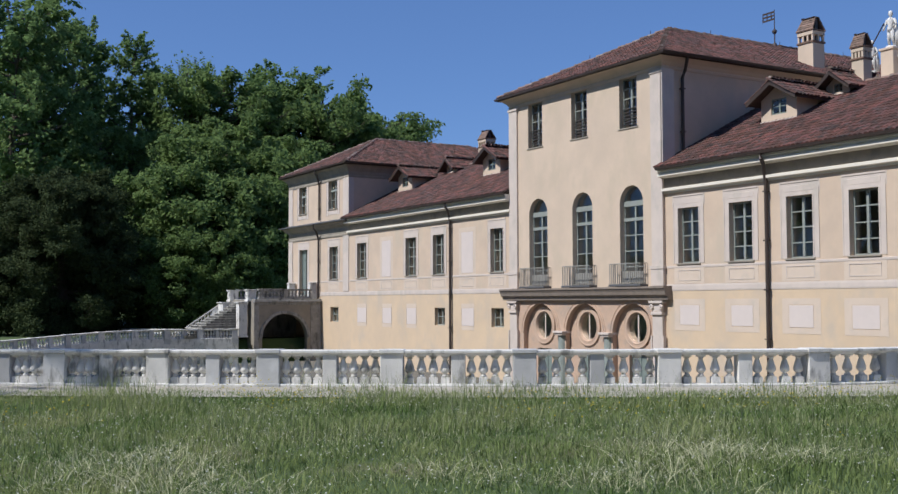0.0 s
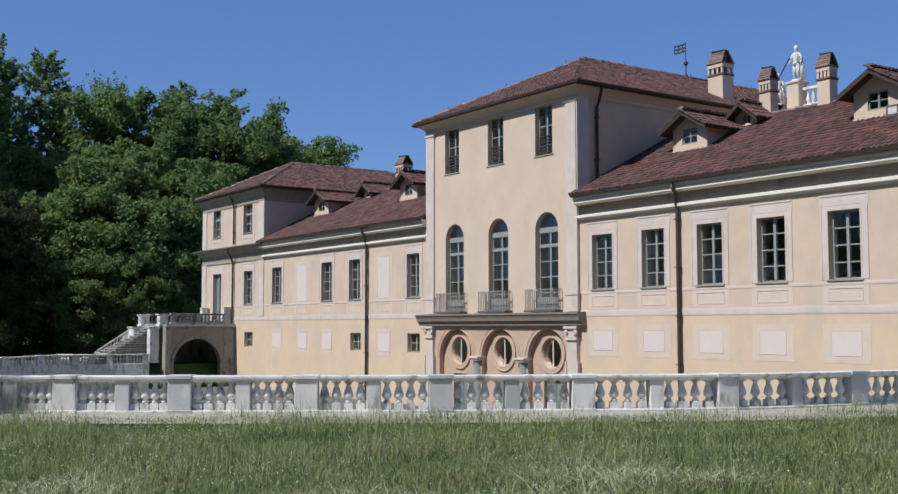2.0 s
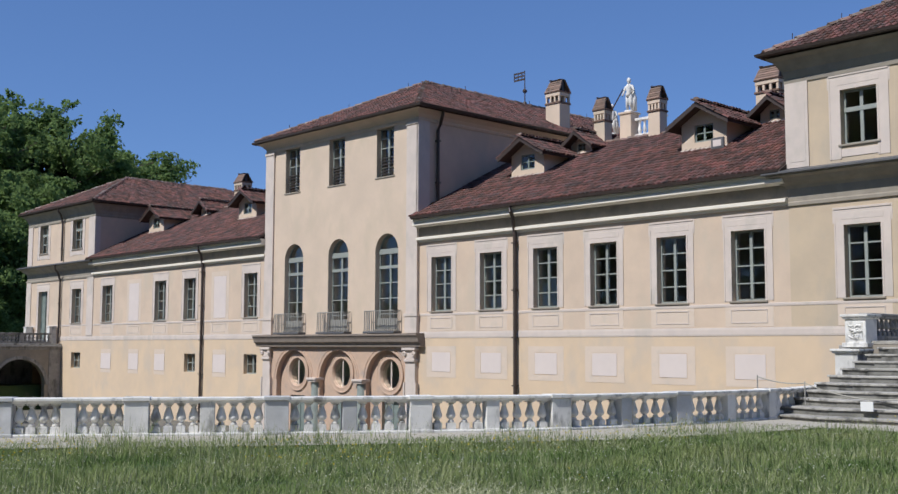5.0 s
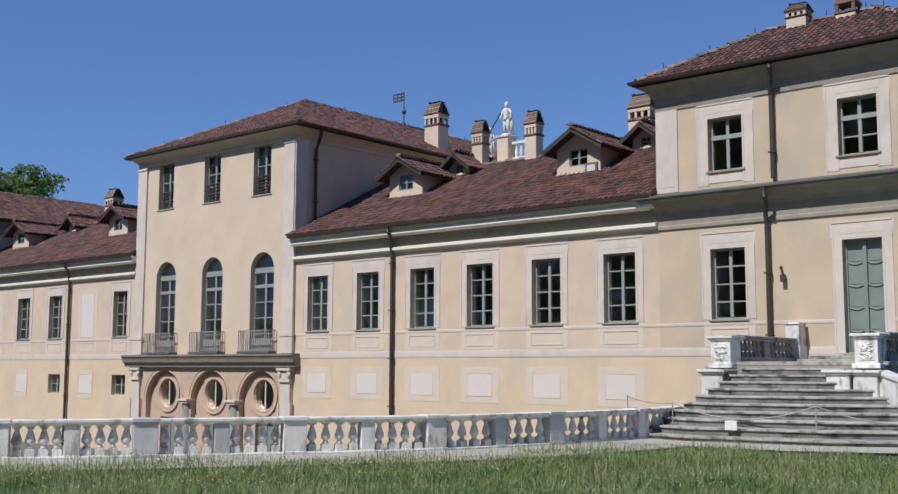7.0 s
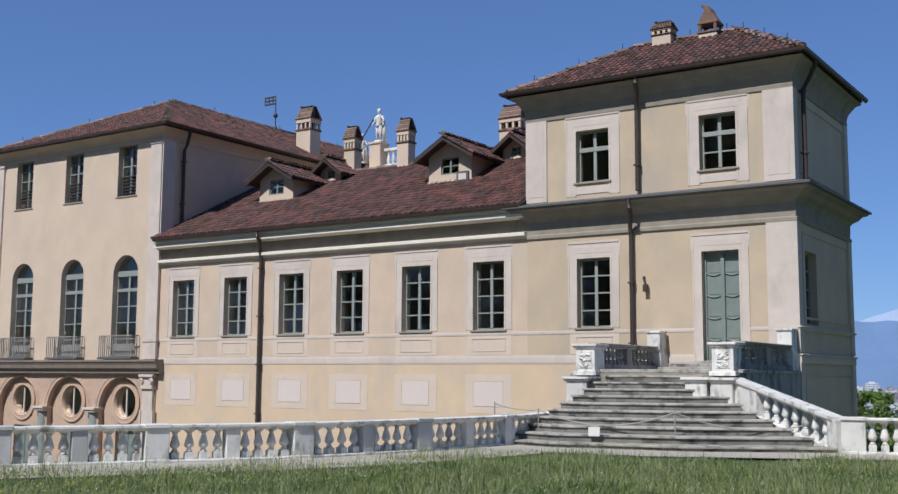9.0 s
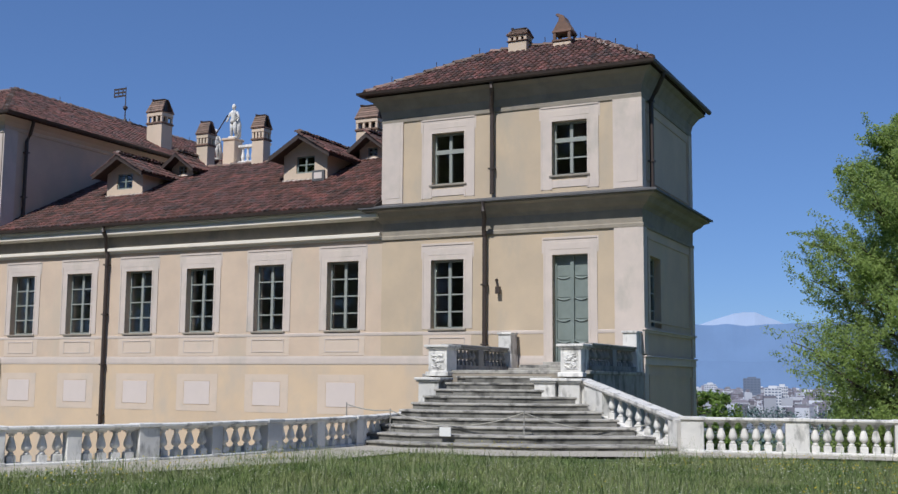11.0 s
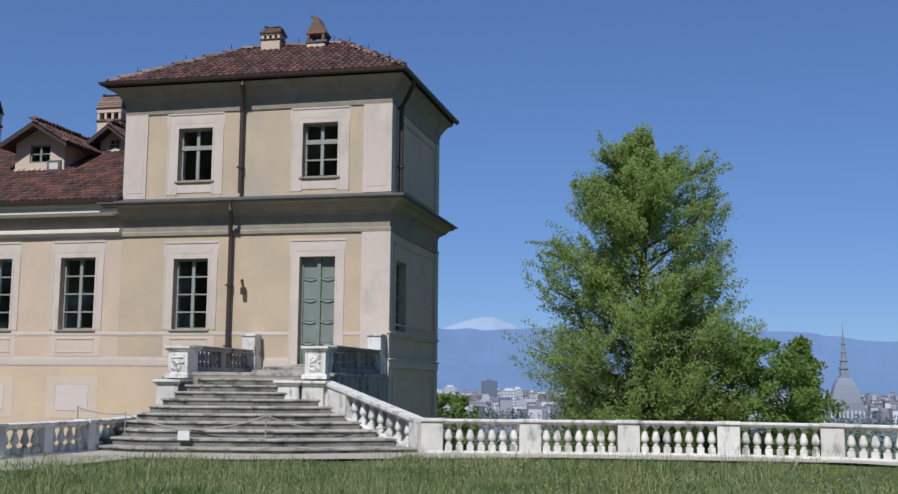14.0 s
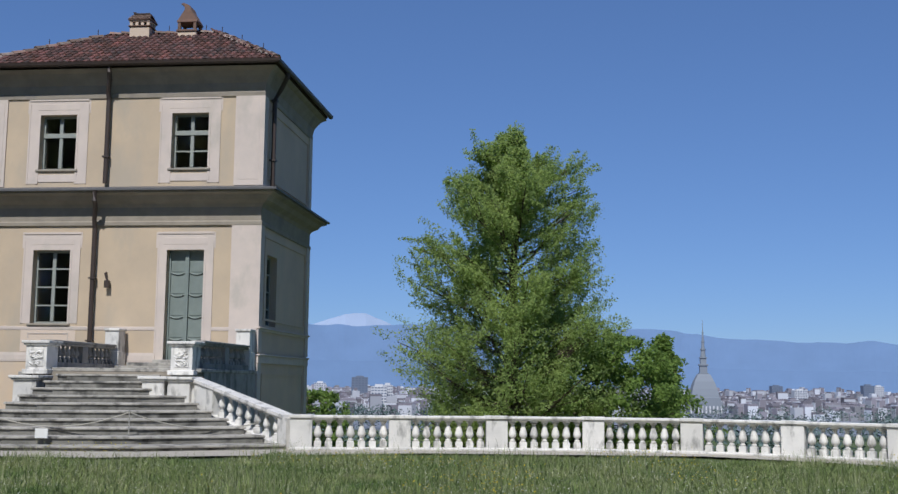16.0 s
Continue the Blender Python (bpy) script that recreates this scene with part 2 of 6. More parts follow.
def smooth_path(points, step):
    """A Catmull-Rom line through a few corners, cut at even steps."""
    pts = [Vector(p) for p in points]
    pts = [2 * pts[0] - pts[1], *pts, 2 * pts[-1] - pts[-2]]
    fine = []
    for a, b, c, d in zip(pts, pts[1:], pts[2:], pts[3:]):
        for k in range(40):
            u = k / 40
            fine.append(0.5 * (2 * b + (c - a) * u + (2 * a - 5 * b + 4 * c - d) * u * u + (3 * b - a - 3 * c + d) * u ** 3))
    fine.append(pts[-2])
    out, run = [fine[0]], 0.0
    for a, b in zip(fine, fine[1:]):
        run += (b - a).length
        if run >= step:
            out.append(b)
            run -= step
    return out


def welded(bm):
    """Joins the pieces of an arch into one skin."""
    bmesh.ops.remove_doubles(bm, verts=bm.verts, dist=0.0005)
    return bm


def wall_with(bm, x0, x1, z0, z1, y0, y1, holes):
    """A wall between y0 and y1 with openings (x0, x1, z0, z1, arched) right through it."""
    xs = sorted({x0, x1, *(h[0] for h in holes), *(h[1] for h in holes)})
    zs = sorted({z0, z1, *(h[2] for h in holes), *(h[3] for h in holes)})
    for a, b in zip(xs, xs[1:]):
        run = None
        for c, d in zip(zs, zs[1:]):
            solid = not any(h[0] < (a + b) / 2 < h[1] and h[2] < (c + d) / 2 < h[3] for h in holes)
            if solid and run is None:
                run = c
            if not solid and run is not None:
                box(bm, a, b, y0, y1, run, c)
                run = None
        if run is not None:
            box(bm, a, b, y0, y1, run, z1)
    for hx0, hx1, hz0, hz1, arched in holes:
        if arched:
            r, mid, n = (hx1 - hx0) / 2, (hx0 + hx1) / 2, 12
            for s in (-1, 1):
                arc = [(mid + s * r * math.cos(k * math.pi / 2 / n), hz1 - r + r * math.sin(k * math.pi / 2 / n)) for k in range(n + 1)]
                corner = (mid + s * r, hz1)
                for p, q in zip(arc, arc[1:]):
                    prism(bm, [p, q, corner], y0, y1)
    return bm


# ---- the lie of the land ----
FRONT = 32.0                          # the facade's plane
COURT = -2.6                          # level of the sunken court before the villa
RIGHT_RUN = [(-13.75, 25.95, 0), (-13.35, 24.0, 0), (-13.1, 22.1, 0), (-13.42, 19.0, 0), (-14.1, 16.0, 0), (-15.5, 13.3, 0), (-17.9, 9.4, 0), (-20.4, 5.7, 0), (-22.8, 2.6, 0), (-25.2, -0.2, 0)]
LAWN_RUN = [(-5.95, 24.0, 0), (-3.9, 24.4, 0), (-1.5, 24.85, 0), (0.5, 25.05, 0), (2.7, 24.9, 0), (4.5, 24.3, 0), (6.6, 23.2, 0), (8.6, 21.6, 0)]


def mirror_x(x):
    """The other half of the garden stands mirrored, a little farther out."""
    return -87.2 - x


def run_x(y):
    pts = RIGHT_RUN
    for a, b in zip(pts, pts[1:]):
        if b[1] <= y <= a[1]:
            return a[0] + (b[0] - a[0]) * (a[1] - y) / (a[1] - b[1])
    return pts[0][0] if y > 25 else pts[-1][0]


def step01(v, a, b):
    u = min(1.0, max(0.0, (v - a) / (b - a)))
    return u * u * (3 - 2 * u)


def land(x, y):
    z = 0.0
    right, left = run_x(y) - 0.35, mirror_x(run_x(y)) - 0.75
    if left < x < right and -1 < y < 60:
        z = COURT
    elif x <= left:
        z = -1.0 - 0.45 * step01(-y, -20, -6)
        z += (15 * step01(-x, 122, 230) + 5 * step01(y, 60, 150) * step01(-x, 90, 130)) * (1 - step01(y, 100, 220))
    if x > -14 and y > 25.3:
        z -= 0.8
    # the hill falls away behind the villa and beyond the lawn, to the plain
    fall = step01(y + 0.6 * x, -60, 420) * step01(y, 33, 60) if x > -60 else step01(y + 0.35 * (x + 60), 80, 340)
    z -= 46 * fall
    return z + (0.03 * noise.noise((x * 0.7, y * 0.7, 0)) if abs(z) < 0.1 else 0)


def spread(lo, hi, near_lo, near_hi, step, far):
    """Even steps near the camera that grow with the distance."""
    vals = list(np.arange(near_lo, near_hi + 1e-6, step))
    s, v = step, near_hi
    while v < hi:
        s *= far
        v += s
        vals.append(min(v, hi))
    s, v = step, near_lo
    while v > lo:
        s *= far
        v -= s
        vals.insert(0, max(v, lo))
    return vals


GRASS_SOIL = surf("meadow soil", (0.075, 0.115, 0.032), (0.055, 0.085, 0.026), 1.2, 0.95, 0.5, 25, stain=(0.16, 0.15, 0.075), stain_scale=0.45, stain_cut=0.5)
gx, gy = spread(-4800, 4800, -100, 16, 0.8, 1.16), spread(-900, 4850, -6, 40, 0.8, 1.16)
verts = [(x, y, land(x, y)) for y in gy for x in gx]
nx = len(gx)
faces = [(j * nx + i, j * nx + i + 1, (j + 1) * nx + i + 1, (j + 1) * nx + i) for j in range(len(gy) - 1) for i in range(nx - 1)]
me = bpy.data.meshes.new("ground")
me.from_pydata(verts, [], faces)
ground = tagged(put("ground", me, GRASS_SOIL), "meadow ground that falls to the plain", "ground", kind="structure")

# ---- the villa ----
VILLA = Matrix.Translation((-43.5, 36, COURT))
villa = thing("villa", "long ochre plastered baroque villa with clay tile roofs", "house", VILLA)
PAV = (-18.15, -9.15)                 # the pavilion beside the lawn
FAR_PAV = (-79.1, -68.3)              # its twin at the far end
TOWER = (-48.1, -36.15)               # the raised middle
EAVE_W, EAVE_P, EAVE_T = 7.36, 11.2, 12.35


def profile_x(name, x0, x1, section, material, label="", y=FRONT):
    """A moulding along the facade; section of (out, up)."""
    bm = bmesh.new()
    sweep(bm, section, [(x0, y, 0), (x1, y, 0)])
    return part(name, bm, material, villa, label)


window_cache = {}


def pane_mesh(w, h):
    key = ("pane", round(w, 3), round(h, 3))
    if key not in window_cache:
        me = mesh_of(boxes((-w / 2, w / 2, -0.003, 0.003, 0, h)), "pane")
        me.materials.append(GLASS)
        window_cache[key] = me
    return window_cache[key]


def window(x0, x1, z0, z1, rows=4, y=FRONT + 0.26, arched=False, cross=None, turn=0.0, sill=True, splits=None):
    """A two-leaf casement in its reveal, with its panes and its sill."""
    w, h, b = x1 - x0, z1 - z0, 0.065
    straight = h - w / 2 if arched else h
    splits = splits or [k / rows for k in range(rows + 1)]
    rows = len(splits) - 1
    key = (round(w, 2), round(h, 2), tuple(splits), arched, cross)
    if key not in window_cache:
        gaps = []
        for k in range(rows):
            lo, hi = straight * splits[k] + (b if k == 0 else 0.022), straight * splits[k + 1] - (0.022 if k < rows - 1 or arched else b)
            gaps += [(-w / 2 + b, -0.045, lo, hi, False), (0.045, w / 2 - b, lo, hi, False)]
        bm = wall_with(bmesh.new(), -w / 2, w / 2, 0, straight, -0.04, 0.04, gaps)
        if arched:
            r = w / 2
            for k in range(12):
                a, c = math.pi * k / 12, math.pi * (k + 1) / 12
                prism(bm, [(r * math.cos(a), straight + r * math.sin(a)), (r * math.cos(c), straight + r * math.sin(c)), ((r - b) * math.cos(c), straight + (r - b) * math.sin(c)), ((r - b) * math.cos(a), straight + (r - b) * math.sin(a))], -0.04, 0.04)
        window_cache[key] = mesh_of(welded(bm), "window")
    at = pose((x0 + x1) / 2, y, z0, 0, 0, turn) if turn == 0 else pose(x0, y, z0, 0, 0, turn)
    win = put("window", window_cache[key], FRAME_PAINT, villa, at)
    part("mullion", boxes((-0.055, 0.055, -0.06, -0.041, b, straight - b), bevel=0.005), FRAME_PAINT, win, at=at)
    if arched:
        part("transom", boxes((-w / 2, w / 2, -0.09, -0.041, straight - 0.12, straight + 0.13), bevel=0.01), FRAME_PAINT, win, at=at)
    if cross is not None:
        zz = straight * splits[cross]
        part("transom", boxes((-w / 2 + 0.02, w / 2 - 0.02, -0.075, -0.041, zz - 0.075, zz + 0.075), bevel=0.008), FRAME_PAINT, win, at=at)
    for k in range(rows):
        za, zb = straight * splits[k] + (b if k == 0 else 0.022), straight * splits[k + 1] - (b if k == rows - 1 else 0.022)
        for s in (-1, 1):
            put("pane", pane_mesh(w / 2 - b - 0.05, zb - za), GLASS, win, at @ Matrix.Translation((s * (w / 4 - b / 2 + 0.03), 0.012, za))).visible_shadow = False
    if arched:
        key2 = ("fan", round(w, 2))
        if key2 not in window_cache:
            bm = bmesh.new()
            prism(bm, [((w / 2 - b) * math.cos(math.pi * k / 14), (w / 2 - b) * math.sin(math.pi * k / 14)) for k in range(15)], -0.003, 0.003)
            window_cache[key2] = mesh_of(bm, "pane")
        put("pane", window_cache[key2], GLASS, win, at @ Matrix.Translation((0, 0.012, straight))).visible_shadow = False
    if sill and turn == 0:
        key3 = ("sill", round(w, 2))
        if key3 not in window_cache:
            window_cache[key3] = mesh_of(boxes((-w / 2 - 0.09, w / 2 + 0.09, -0.32, 0.1, -0.07, 0.0), bevel=0.012), "sill")
        put("sill", window_cache[key3], STUCCO, win, at)
    return win


def surround(x0, x1, z0, z1, side, top, bottom=0.0, ears=True, proud=0.01, material=None):
    """The painted plaster frame round an opening, proud of the wall."""
    e, ze = (0.05, z1 + 0.06) if ears else (0.0, z1)
    half = [(x1 + 0.002, z1 + 0.002), (x1 + 0.002, z0 - bottom), (x1 + side, z0 - bottom), (x1 + side, ze), (x1 + side + e, ze), (x1 + side + e, z1 + top)]
    if not ears:
        half = half[:3] + half[5:]
    bm = prism(bmesh.new(), half + [(x0 + x1 - x, z) for x, z in half[::-1]], FRONT - proud, FRONT + 0.02)
    ring = part("surround", bm, material or PALE, villa)
    # a thin raised edge runs round the outside, another round the opening
    for e, t in ((side - 0.045, 0.045), (0.002, 0.06)):
        zt = z1 + min(e, top)
        rows = [(x0 - e - t, x0 - e, FRONT - proud - 0.014, FRONT, z0 - bottom, zt), (x1 + e, x1 + e + t, FRONT - proud - 0.014, FRONT, z0 - bottom, zt)]
        if e > 0.1:
            rows.append((x0 - side, x1 + side, FRONT - proud - 0.022, FRONT, z1 + top - 0.06, z1 + top + 0.004))
        for row in rows:
            part("moulding", boxes(row), material or PALE, ring)
    if ears:
        part("tablet", boxes((x0 - 0.1, x1 + 0.1, FRONT - proud - 0.006, FRONT + 0.02, z1 + top * 0.3, z1 + top * 0.68), bevel=0.004), material or PALE, ring)
    return ring


def blank_panel(x0, x1, z0, z1, margin=0.32):
    """A walled-up opening: a pale panel in a painted frame."""
    part("surround", boxes((x0 - margin, x0, FRONT - 0.007, FRONT + 0.02, z0 - 0.22, z1 + 0.24), (x1, x1 + margin, FRONT - 0.007, FRONT + 0.02, z0 - 0.22, z1 + 0.24), (x0, x1, FRONT - 0.007, FRONT + 0.02, z1, z1 + 0.24), (x0, x1, FRONT - 0.007, FRONT + 0.02, z0 - 0.22, z0)), PALE_WARM, villa)
    part("blind_panel", boxes((x0 + 0.02, x1 - 0.02, FRONT - 0.014, FRONT + 0.02, z0 + 0.02, z1 - 0.02), bevel=0.005), PALE_PANEL, villa)


def apron(x0, x1, z1):
    """The painted field under a sill with a moulded panel and a shallow swag in it."""
    part("apron_field", boxes((x0 - 0.28, x1 + 0.28, FRONT - 0.007, FRONT + 0.02, 2.34, z1 - 0.14)), PALE_WARM, villa)
    a, b, lo, hi = x0 - 0.06, x1 + 0.06, 2.46, 2.92
    part("apron_moulding", boxes((a, b, FRONT - 0.024, FRONT, hi - 0.035, hi), (a, b, FRONT - 0.02, FRONT, lo, lo + 0.03), (a, a + 0.03, FRONT - 0.02, FRONT, lo + 0.03, hi - 0.035), (b - 0.03, b, FRONT - 0.02, FRONT, lo + 0.03, hi - 0.035)), PALE, villa)


# openings of the wing beside the lawn and of its twin: left edge, right edge
WINGS = [(-35.3, -34.05), (-32.3, -31.05), (-29.3, -28.05), (-26.4, -25.15), (-23.35, -22.1), (-20.3, -19.05)]
FAR_WING = [(-50.2, -48.95, 1), (-53.3, -52.0, 0), (-56.55, -55.25, 1), (-60.0, -58.65, 1), (-63.3, -62.0, 0), (-66.95, -65.55, 1)]
SILL, HEAD = 3.2, 5.55
PAV_WIN, PAV_DOOR = (-16.28, -15.1), (-12.03, -10.87)
UP = (7.97, 9.7)
FAR_WIN, FAR_DOOR = (-71.5, -70.1), (-77.0, -75.5)
FAR_UP = [(-77.1, -75.7), (-71.7, -70.2)]
SMALL = [(-71.35, -69.98), (-56.38, -55.17), (-50.15, -48.92)]
FAR_BLANKS = [(-66.94, -65.53), (-63.19, -61.9), (-59.9, -58.64), (-53.29, -51.94)]
TOWER_UP = [(-46.45, -45.2), (-42.75, -41.5), (-39.08, -37.85)]
ARCHED = [(-46.4, -44.8), (-42.72, -41.15), (-39.12, -37.5)]
THICK = 0.5

# front walls with their openings: the lower field is of a stronger yellow
SEAM = 2.11


def two_walls(x0, x1, top, openings, upper=PLASTER):
    part("wall", wall_with(bmesh.new(), x0, x1, COURT, SEAM, FRONT, FRONT + THICK, [h for h in openings if h[3] < SEAM]), PLASTER_LOW, villa)
    part("wall", wall_with(bmesh.new(), x0, x1, SEAM, top, FRONT, FRONT + THICK, [(h[0], h[1], max(h[2], SEAM), *h[3:]) for h in openings if h[3] > SEAM]), upper, villa)


holes = [(a, b, SILL, HEAD, False) for a, b in WINGS]
two_walls(TOWER[1], PAV[0], 7.2, holes)
holes = [(a, b, SILL, HEAD, False) for a, b, real in FAR_WING if real] + [(a, b, 0.22, 1.25, False) for a, b in SMALL if a > FAR_PAV[1]]
two_walls(FAR_PAV[1], TOWER[0], 7.2, holes)
holes = [(*PAV_WIN, SILL, 5.45, False), (*PAV_DOOR, 2.12, 5.45, False), (*PAV_WIN, *UP, False), (*PAV_DOOR, *UP, False)]
two_walls(*PAV, 11.0, holes, PLASTER_PAV)
holes = [(*FAR_WIN, SILL, 5.5, False), (*FAR_DOOR, 2.12, 5.5, False), (*SMALL[0], 0.22, 1.25, False), *((*u, 8.2, 10.2, False) for u in FAR_UP)]
two_walls(*FAR_PAV, 11.0, holes)
TOWER_Y = FRONT - 0.06
holes = [(*u, 9.47, 11.76, False) for u in TOWER_UP] + [(*u, 2.45, 6.82, True) for u in ARCHED]
part("wall", wall_with(bmesh.new(), *TOWER, 1.62, 12.2, TOWER_Y, TOWER_Y + THICK + 0.06, holes), PLASTER_TOWER, villa)

# loggia below the tower: three blind arches on columns with round windows in them
ARCHES = [(-46.95, -44.0), (-43.3, -40.42), (-39.72, -36.85)]
ARCH_TOP, SPRING = 1.5, 0.14
bm = bmesh.new()
wall_with(bm, *TOWER, COURT, 1.62, TOWER_Y, TOWER_Y + 0.24, [(a, b, COURT, ARCH_TOP, True) for a, b in ARCHES])
part("arcade", welded(bm), ROSE, villa)
OVALS = []
bm = bmesh.new()
for a, b in ARCHES:
    mid = (a + b) / 2 + 0.02
    OVALS.append((mid, 0.4))
holes_sq = [(m - 0.72, m + 0.72, z - 0.72, z + 0.72, False) for m, z in OVALS] + [(m - 0.6, m + 0.6, COURT, -0.75, False) for m, z in OVALS]
wall_with(bm, *TOWER, COURT, 1.62, TOWER_Y + 0.26, TOWER_Y + 0.6, holes_sq)
for m, z in OVALS:                    # the square openings become round
    n = 20
    for k in range(n):
        p, q = 2 * math.pi * k / n, 2 * math.pi * (k + 1) / n

        def edge(t):
            s = 0.72 / max(abs(math.cos(t)), abs(math.sin(t)))
            return (m + s * math.cos(t), z + s * math.sin(t))

        prism(bm, [(m + 0.66 * math.cos(p), z + 0.64 * math.sin(p)), (m + 0.66 * math.cos(q), z + 0.64 * math.sin(q)), edge(q), edge(p)], TOWER_Y + 0.26, TOWER_Y + 0.6)
part("back_wall", welded(bm), ROSE, villa)
for m, z in OVALS:
    ring = bmesh.new()
    sect = [(0.64, 0.34), (0.64, 0.30), (0.70, 0.19), (0.74, 0.185), (0.76, 0.20), (0.87, 0.20), (0.89, 0.185), (0.93, 0.19), (0.93, 0.27)]
    rings = [[ring.verts.new((m + r * math.cos(2 * math.pi * k / 32), TOWER_Y + dy, z + r * math.sin(2 * math.pi * k / 32))) for r, dy in sect] for k in range(32)]
    for k in range(32):
        for q in range(len(sect) - 1):
            ring.faces.new((rings[k][q], rings[(k + 1) % 32][q], rings[(k + 1) % 32][q + 1], rings[k][q + 1]))
    frame_ring = part("oculus", ring, ROSE, villa, "rose stone moulded ring of a round window")
    part("glazing_bar", boxes((m - 0.035, m + 0.035, TOWER_Y + 0.30, TOWER_Y + 0.35, z - 0.66, z + 0.66)), PALE, frame_ring, "pale upright bar")
    disc = bmesh.new()
    prism(disc, [(m + 0.68 * math.cos(2 * math.pi * k / 24), z + 0.66 * math.sin(2 * math.pi * k / 24)) for k in range(24)], TOWER_Y + 0.327, TOWER_Y + 0.333)
    part("pane", disc, GLASS, frame_ring).visible_shadow = False
    part("door", boxes((m - 0.6, m + 0.6, TOWER_Y + 0.44, TOWER_Y + 0.5, COURT, -0.75), (m - 0.04, m + 0.04, TOWER_Y + 0.41, TOWER_Y + 0.44, COURT, -0.75)), SHUTTER, villa)
for a, b in ARCHES:                   # raised rims of the arches
    mid, r = (a + b) / 2, (b - a) / 2
    rim = bmesh.new()
    for k in range(20):
        p, q = math.pi * k / 20, math.pi * (k + 1) / 20
        zc = ARCH_TOP - r
        prism(rim, [(mid + (r + d) * math.cos(t), zc + (r + d) * math.sin(t)) for d, t in ((0.0, p), (0.0, q), (0.07, q), (0.07, p))], TOWER_Y - 0.03, TOWER_Y + 0.05)
        prism(rim, [(mid + (r + d) * math.cos(t), zc + (r + d) * math.sin(t)) for d, t in ((0.17, p), (0.17, q), (0.2, q), (0.2, p))], TOWER_Y - 0.02, TOWER_Y + 0.05)
    part("archivolt", welded(rim), ROSE, villa)
for x in (-43.65, -40.07):            # free columns
    col = part("column", lathe([(0.36, COURT), (0.36, COURT + 0.15), (0.29, COURT + 0.22), (0.29, -1.2), (0.255, -0.05)], 16, (x, TOWER_Y + 0.1, 0)), COLUMN, villa, "grey green stone column", smooth=False)
    part("capital", boxes((x - 0.34, x + 0.34, TOWER_Y - 0.24, TOWER_Y + 0.34, -0.05, 0.05), (x - 0.40, x + 0.40, TOWER_Y - 0.30, TOWER_Y + 0.34, 0.05, 0.16), bevel=0.015), PALE, col)
for x in (-47.75, -36.5):             # pilasters with scrolled capitals
    pil = part("pilaster", boxes((x - 0.32, x + 0.32, TOWER_Y - 0.12, TOWER_Y + 0.05, COURT, 1.0)), PALE, villa)
    cap = boxes((x - 0.36, x + 0.36, TOWER_Y - 0.2, TOWER_Y + 0.05, 1.0, 1.12), (x - 0.44, x + 0.44, TOWER_Y - 0.26, TOWER_Y + 0.05, 1.5, 1.62), (x - 0.3, x + 0.3, TOWER_Y - 0.16, TOWER_Y + 0.05, 1.12, 1.5), bevel=0.015)
    for s in (-1, 1):
        tube(cap, [(x + s * (0.3 + 0.11 * math.cos(t) * (1 - t / 12)), TOWER_Y - 0.2, 1.34 + 0.11 * math.sin(t) * (1 - t / 12)) for t in np.linspace(0, 9, 20)], 0.04, 6)
    part("capital", cap, PALE, pil)
    part("bracket", boxes((x - 0.42, x - 0.33, TOWER_Y - 0.16, TOWER_Y, COURT, 0.1), (x + 0.33, x + 0.42, TOWER_Y - 0.16, TOWER_Y, COURT, 0.1)), PALE, pil)

# ledge over the arcade, balconies
profile_x("ledge", TOWER[0] - 0.5, TOWER[1] + 0.42, [(-0.1, 1.66), (0.2, 1.66), (0.22, 1.8), (0.34, 1.88), (0.37, 2.02), (0.43, 2.14), (0.46, 2.16), (0.46, 2.24), (-0.1, 2.26)], DARK_STONE, "dark moulded stone ledge", y=TOWER_Y)
for (a, b), (c, d) in zip(ARCHED, [(-47.0, -44.45), (-43.25, -40.8), (-39.55, -37.15)]):
    y0, y1, z0, z1 = TOWER_Y - 0.42, TOWER_Y - 0.03, 2.28, 3.3
    c, d = (a + b) / 2 - 1.05, (a + b) / 2 + 1.05
    bal = part("balcony", boxes((c - 0.05, d + 0.05, y0 - 0.06, TOWER_Y, 2.26, 2.36), bevel=0.012), LEAD, villa, "small iron balcony")
    part("top_rail", boxes((c, d, y0 - 0.02, y0 + 0.02, z1 - 0.035, z1), (c - 0.02, c + 0.02, y0, y1, z1 - 0.035, z1), (d - 0.02, d + 0.02, y0, y1, z1 - 0.035, z1)), IRON, bal)
    for k in range(17):
        x = c + (d - c) * k / 16
        part("bar", boxes((x - 0.014, x + 0.014, y0 - 0.014, y0 + 0.014, 2.36, z1 - 0.03)), IRON, bal)
    for x in (c, d):
        for k in range(1, 4):
            y = y0 + (y1 - y0) * k / 4
            part("bar", boxes((x - 0.014, x + 0.014, y - 0.014, y + 0.014, 2.36, z1 - 0.03)), IRON, bal)
    part("panel", boxes((a + 0.02, b - 0.02, TOWER_Y + 0.15, TOWER_Y + 0.2, 2.3, 2.95)), IRON, bal)

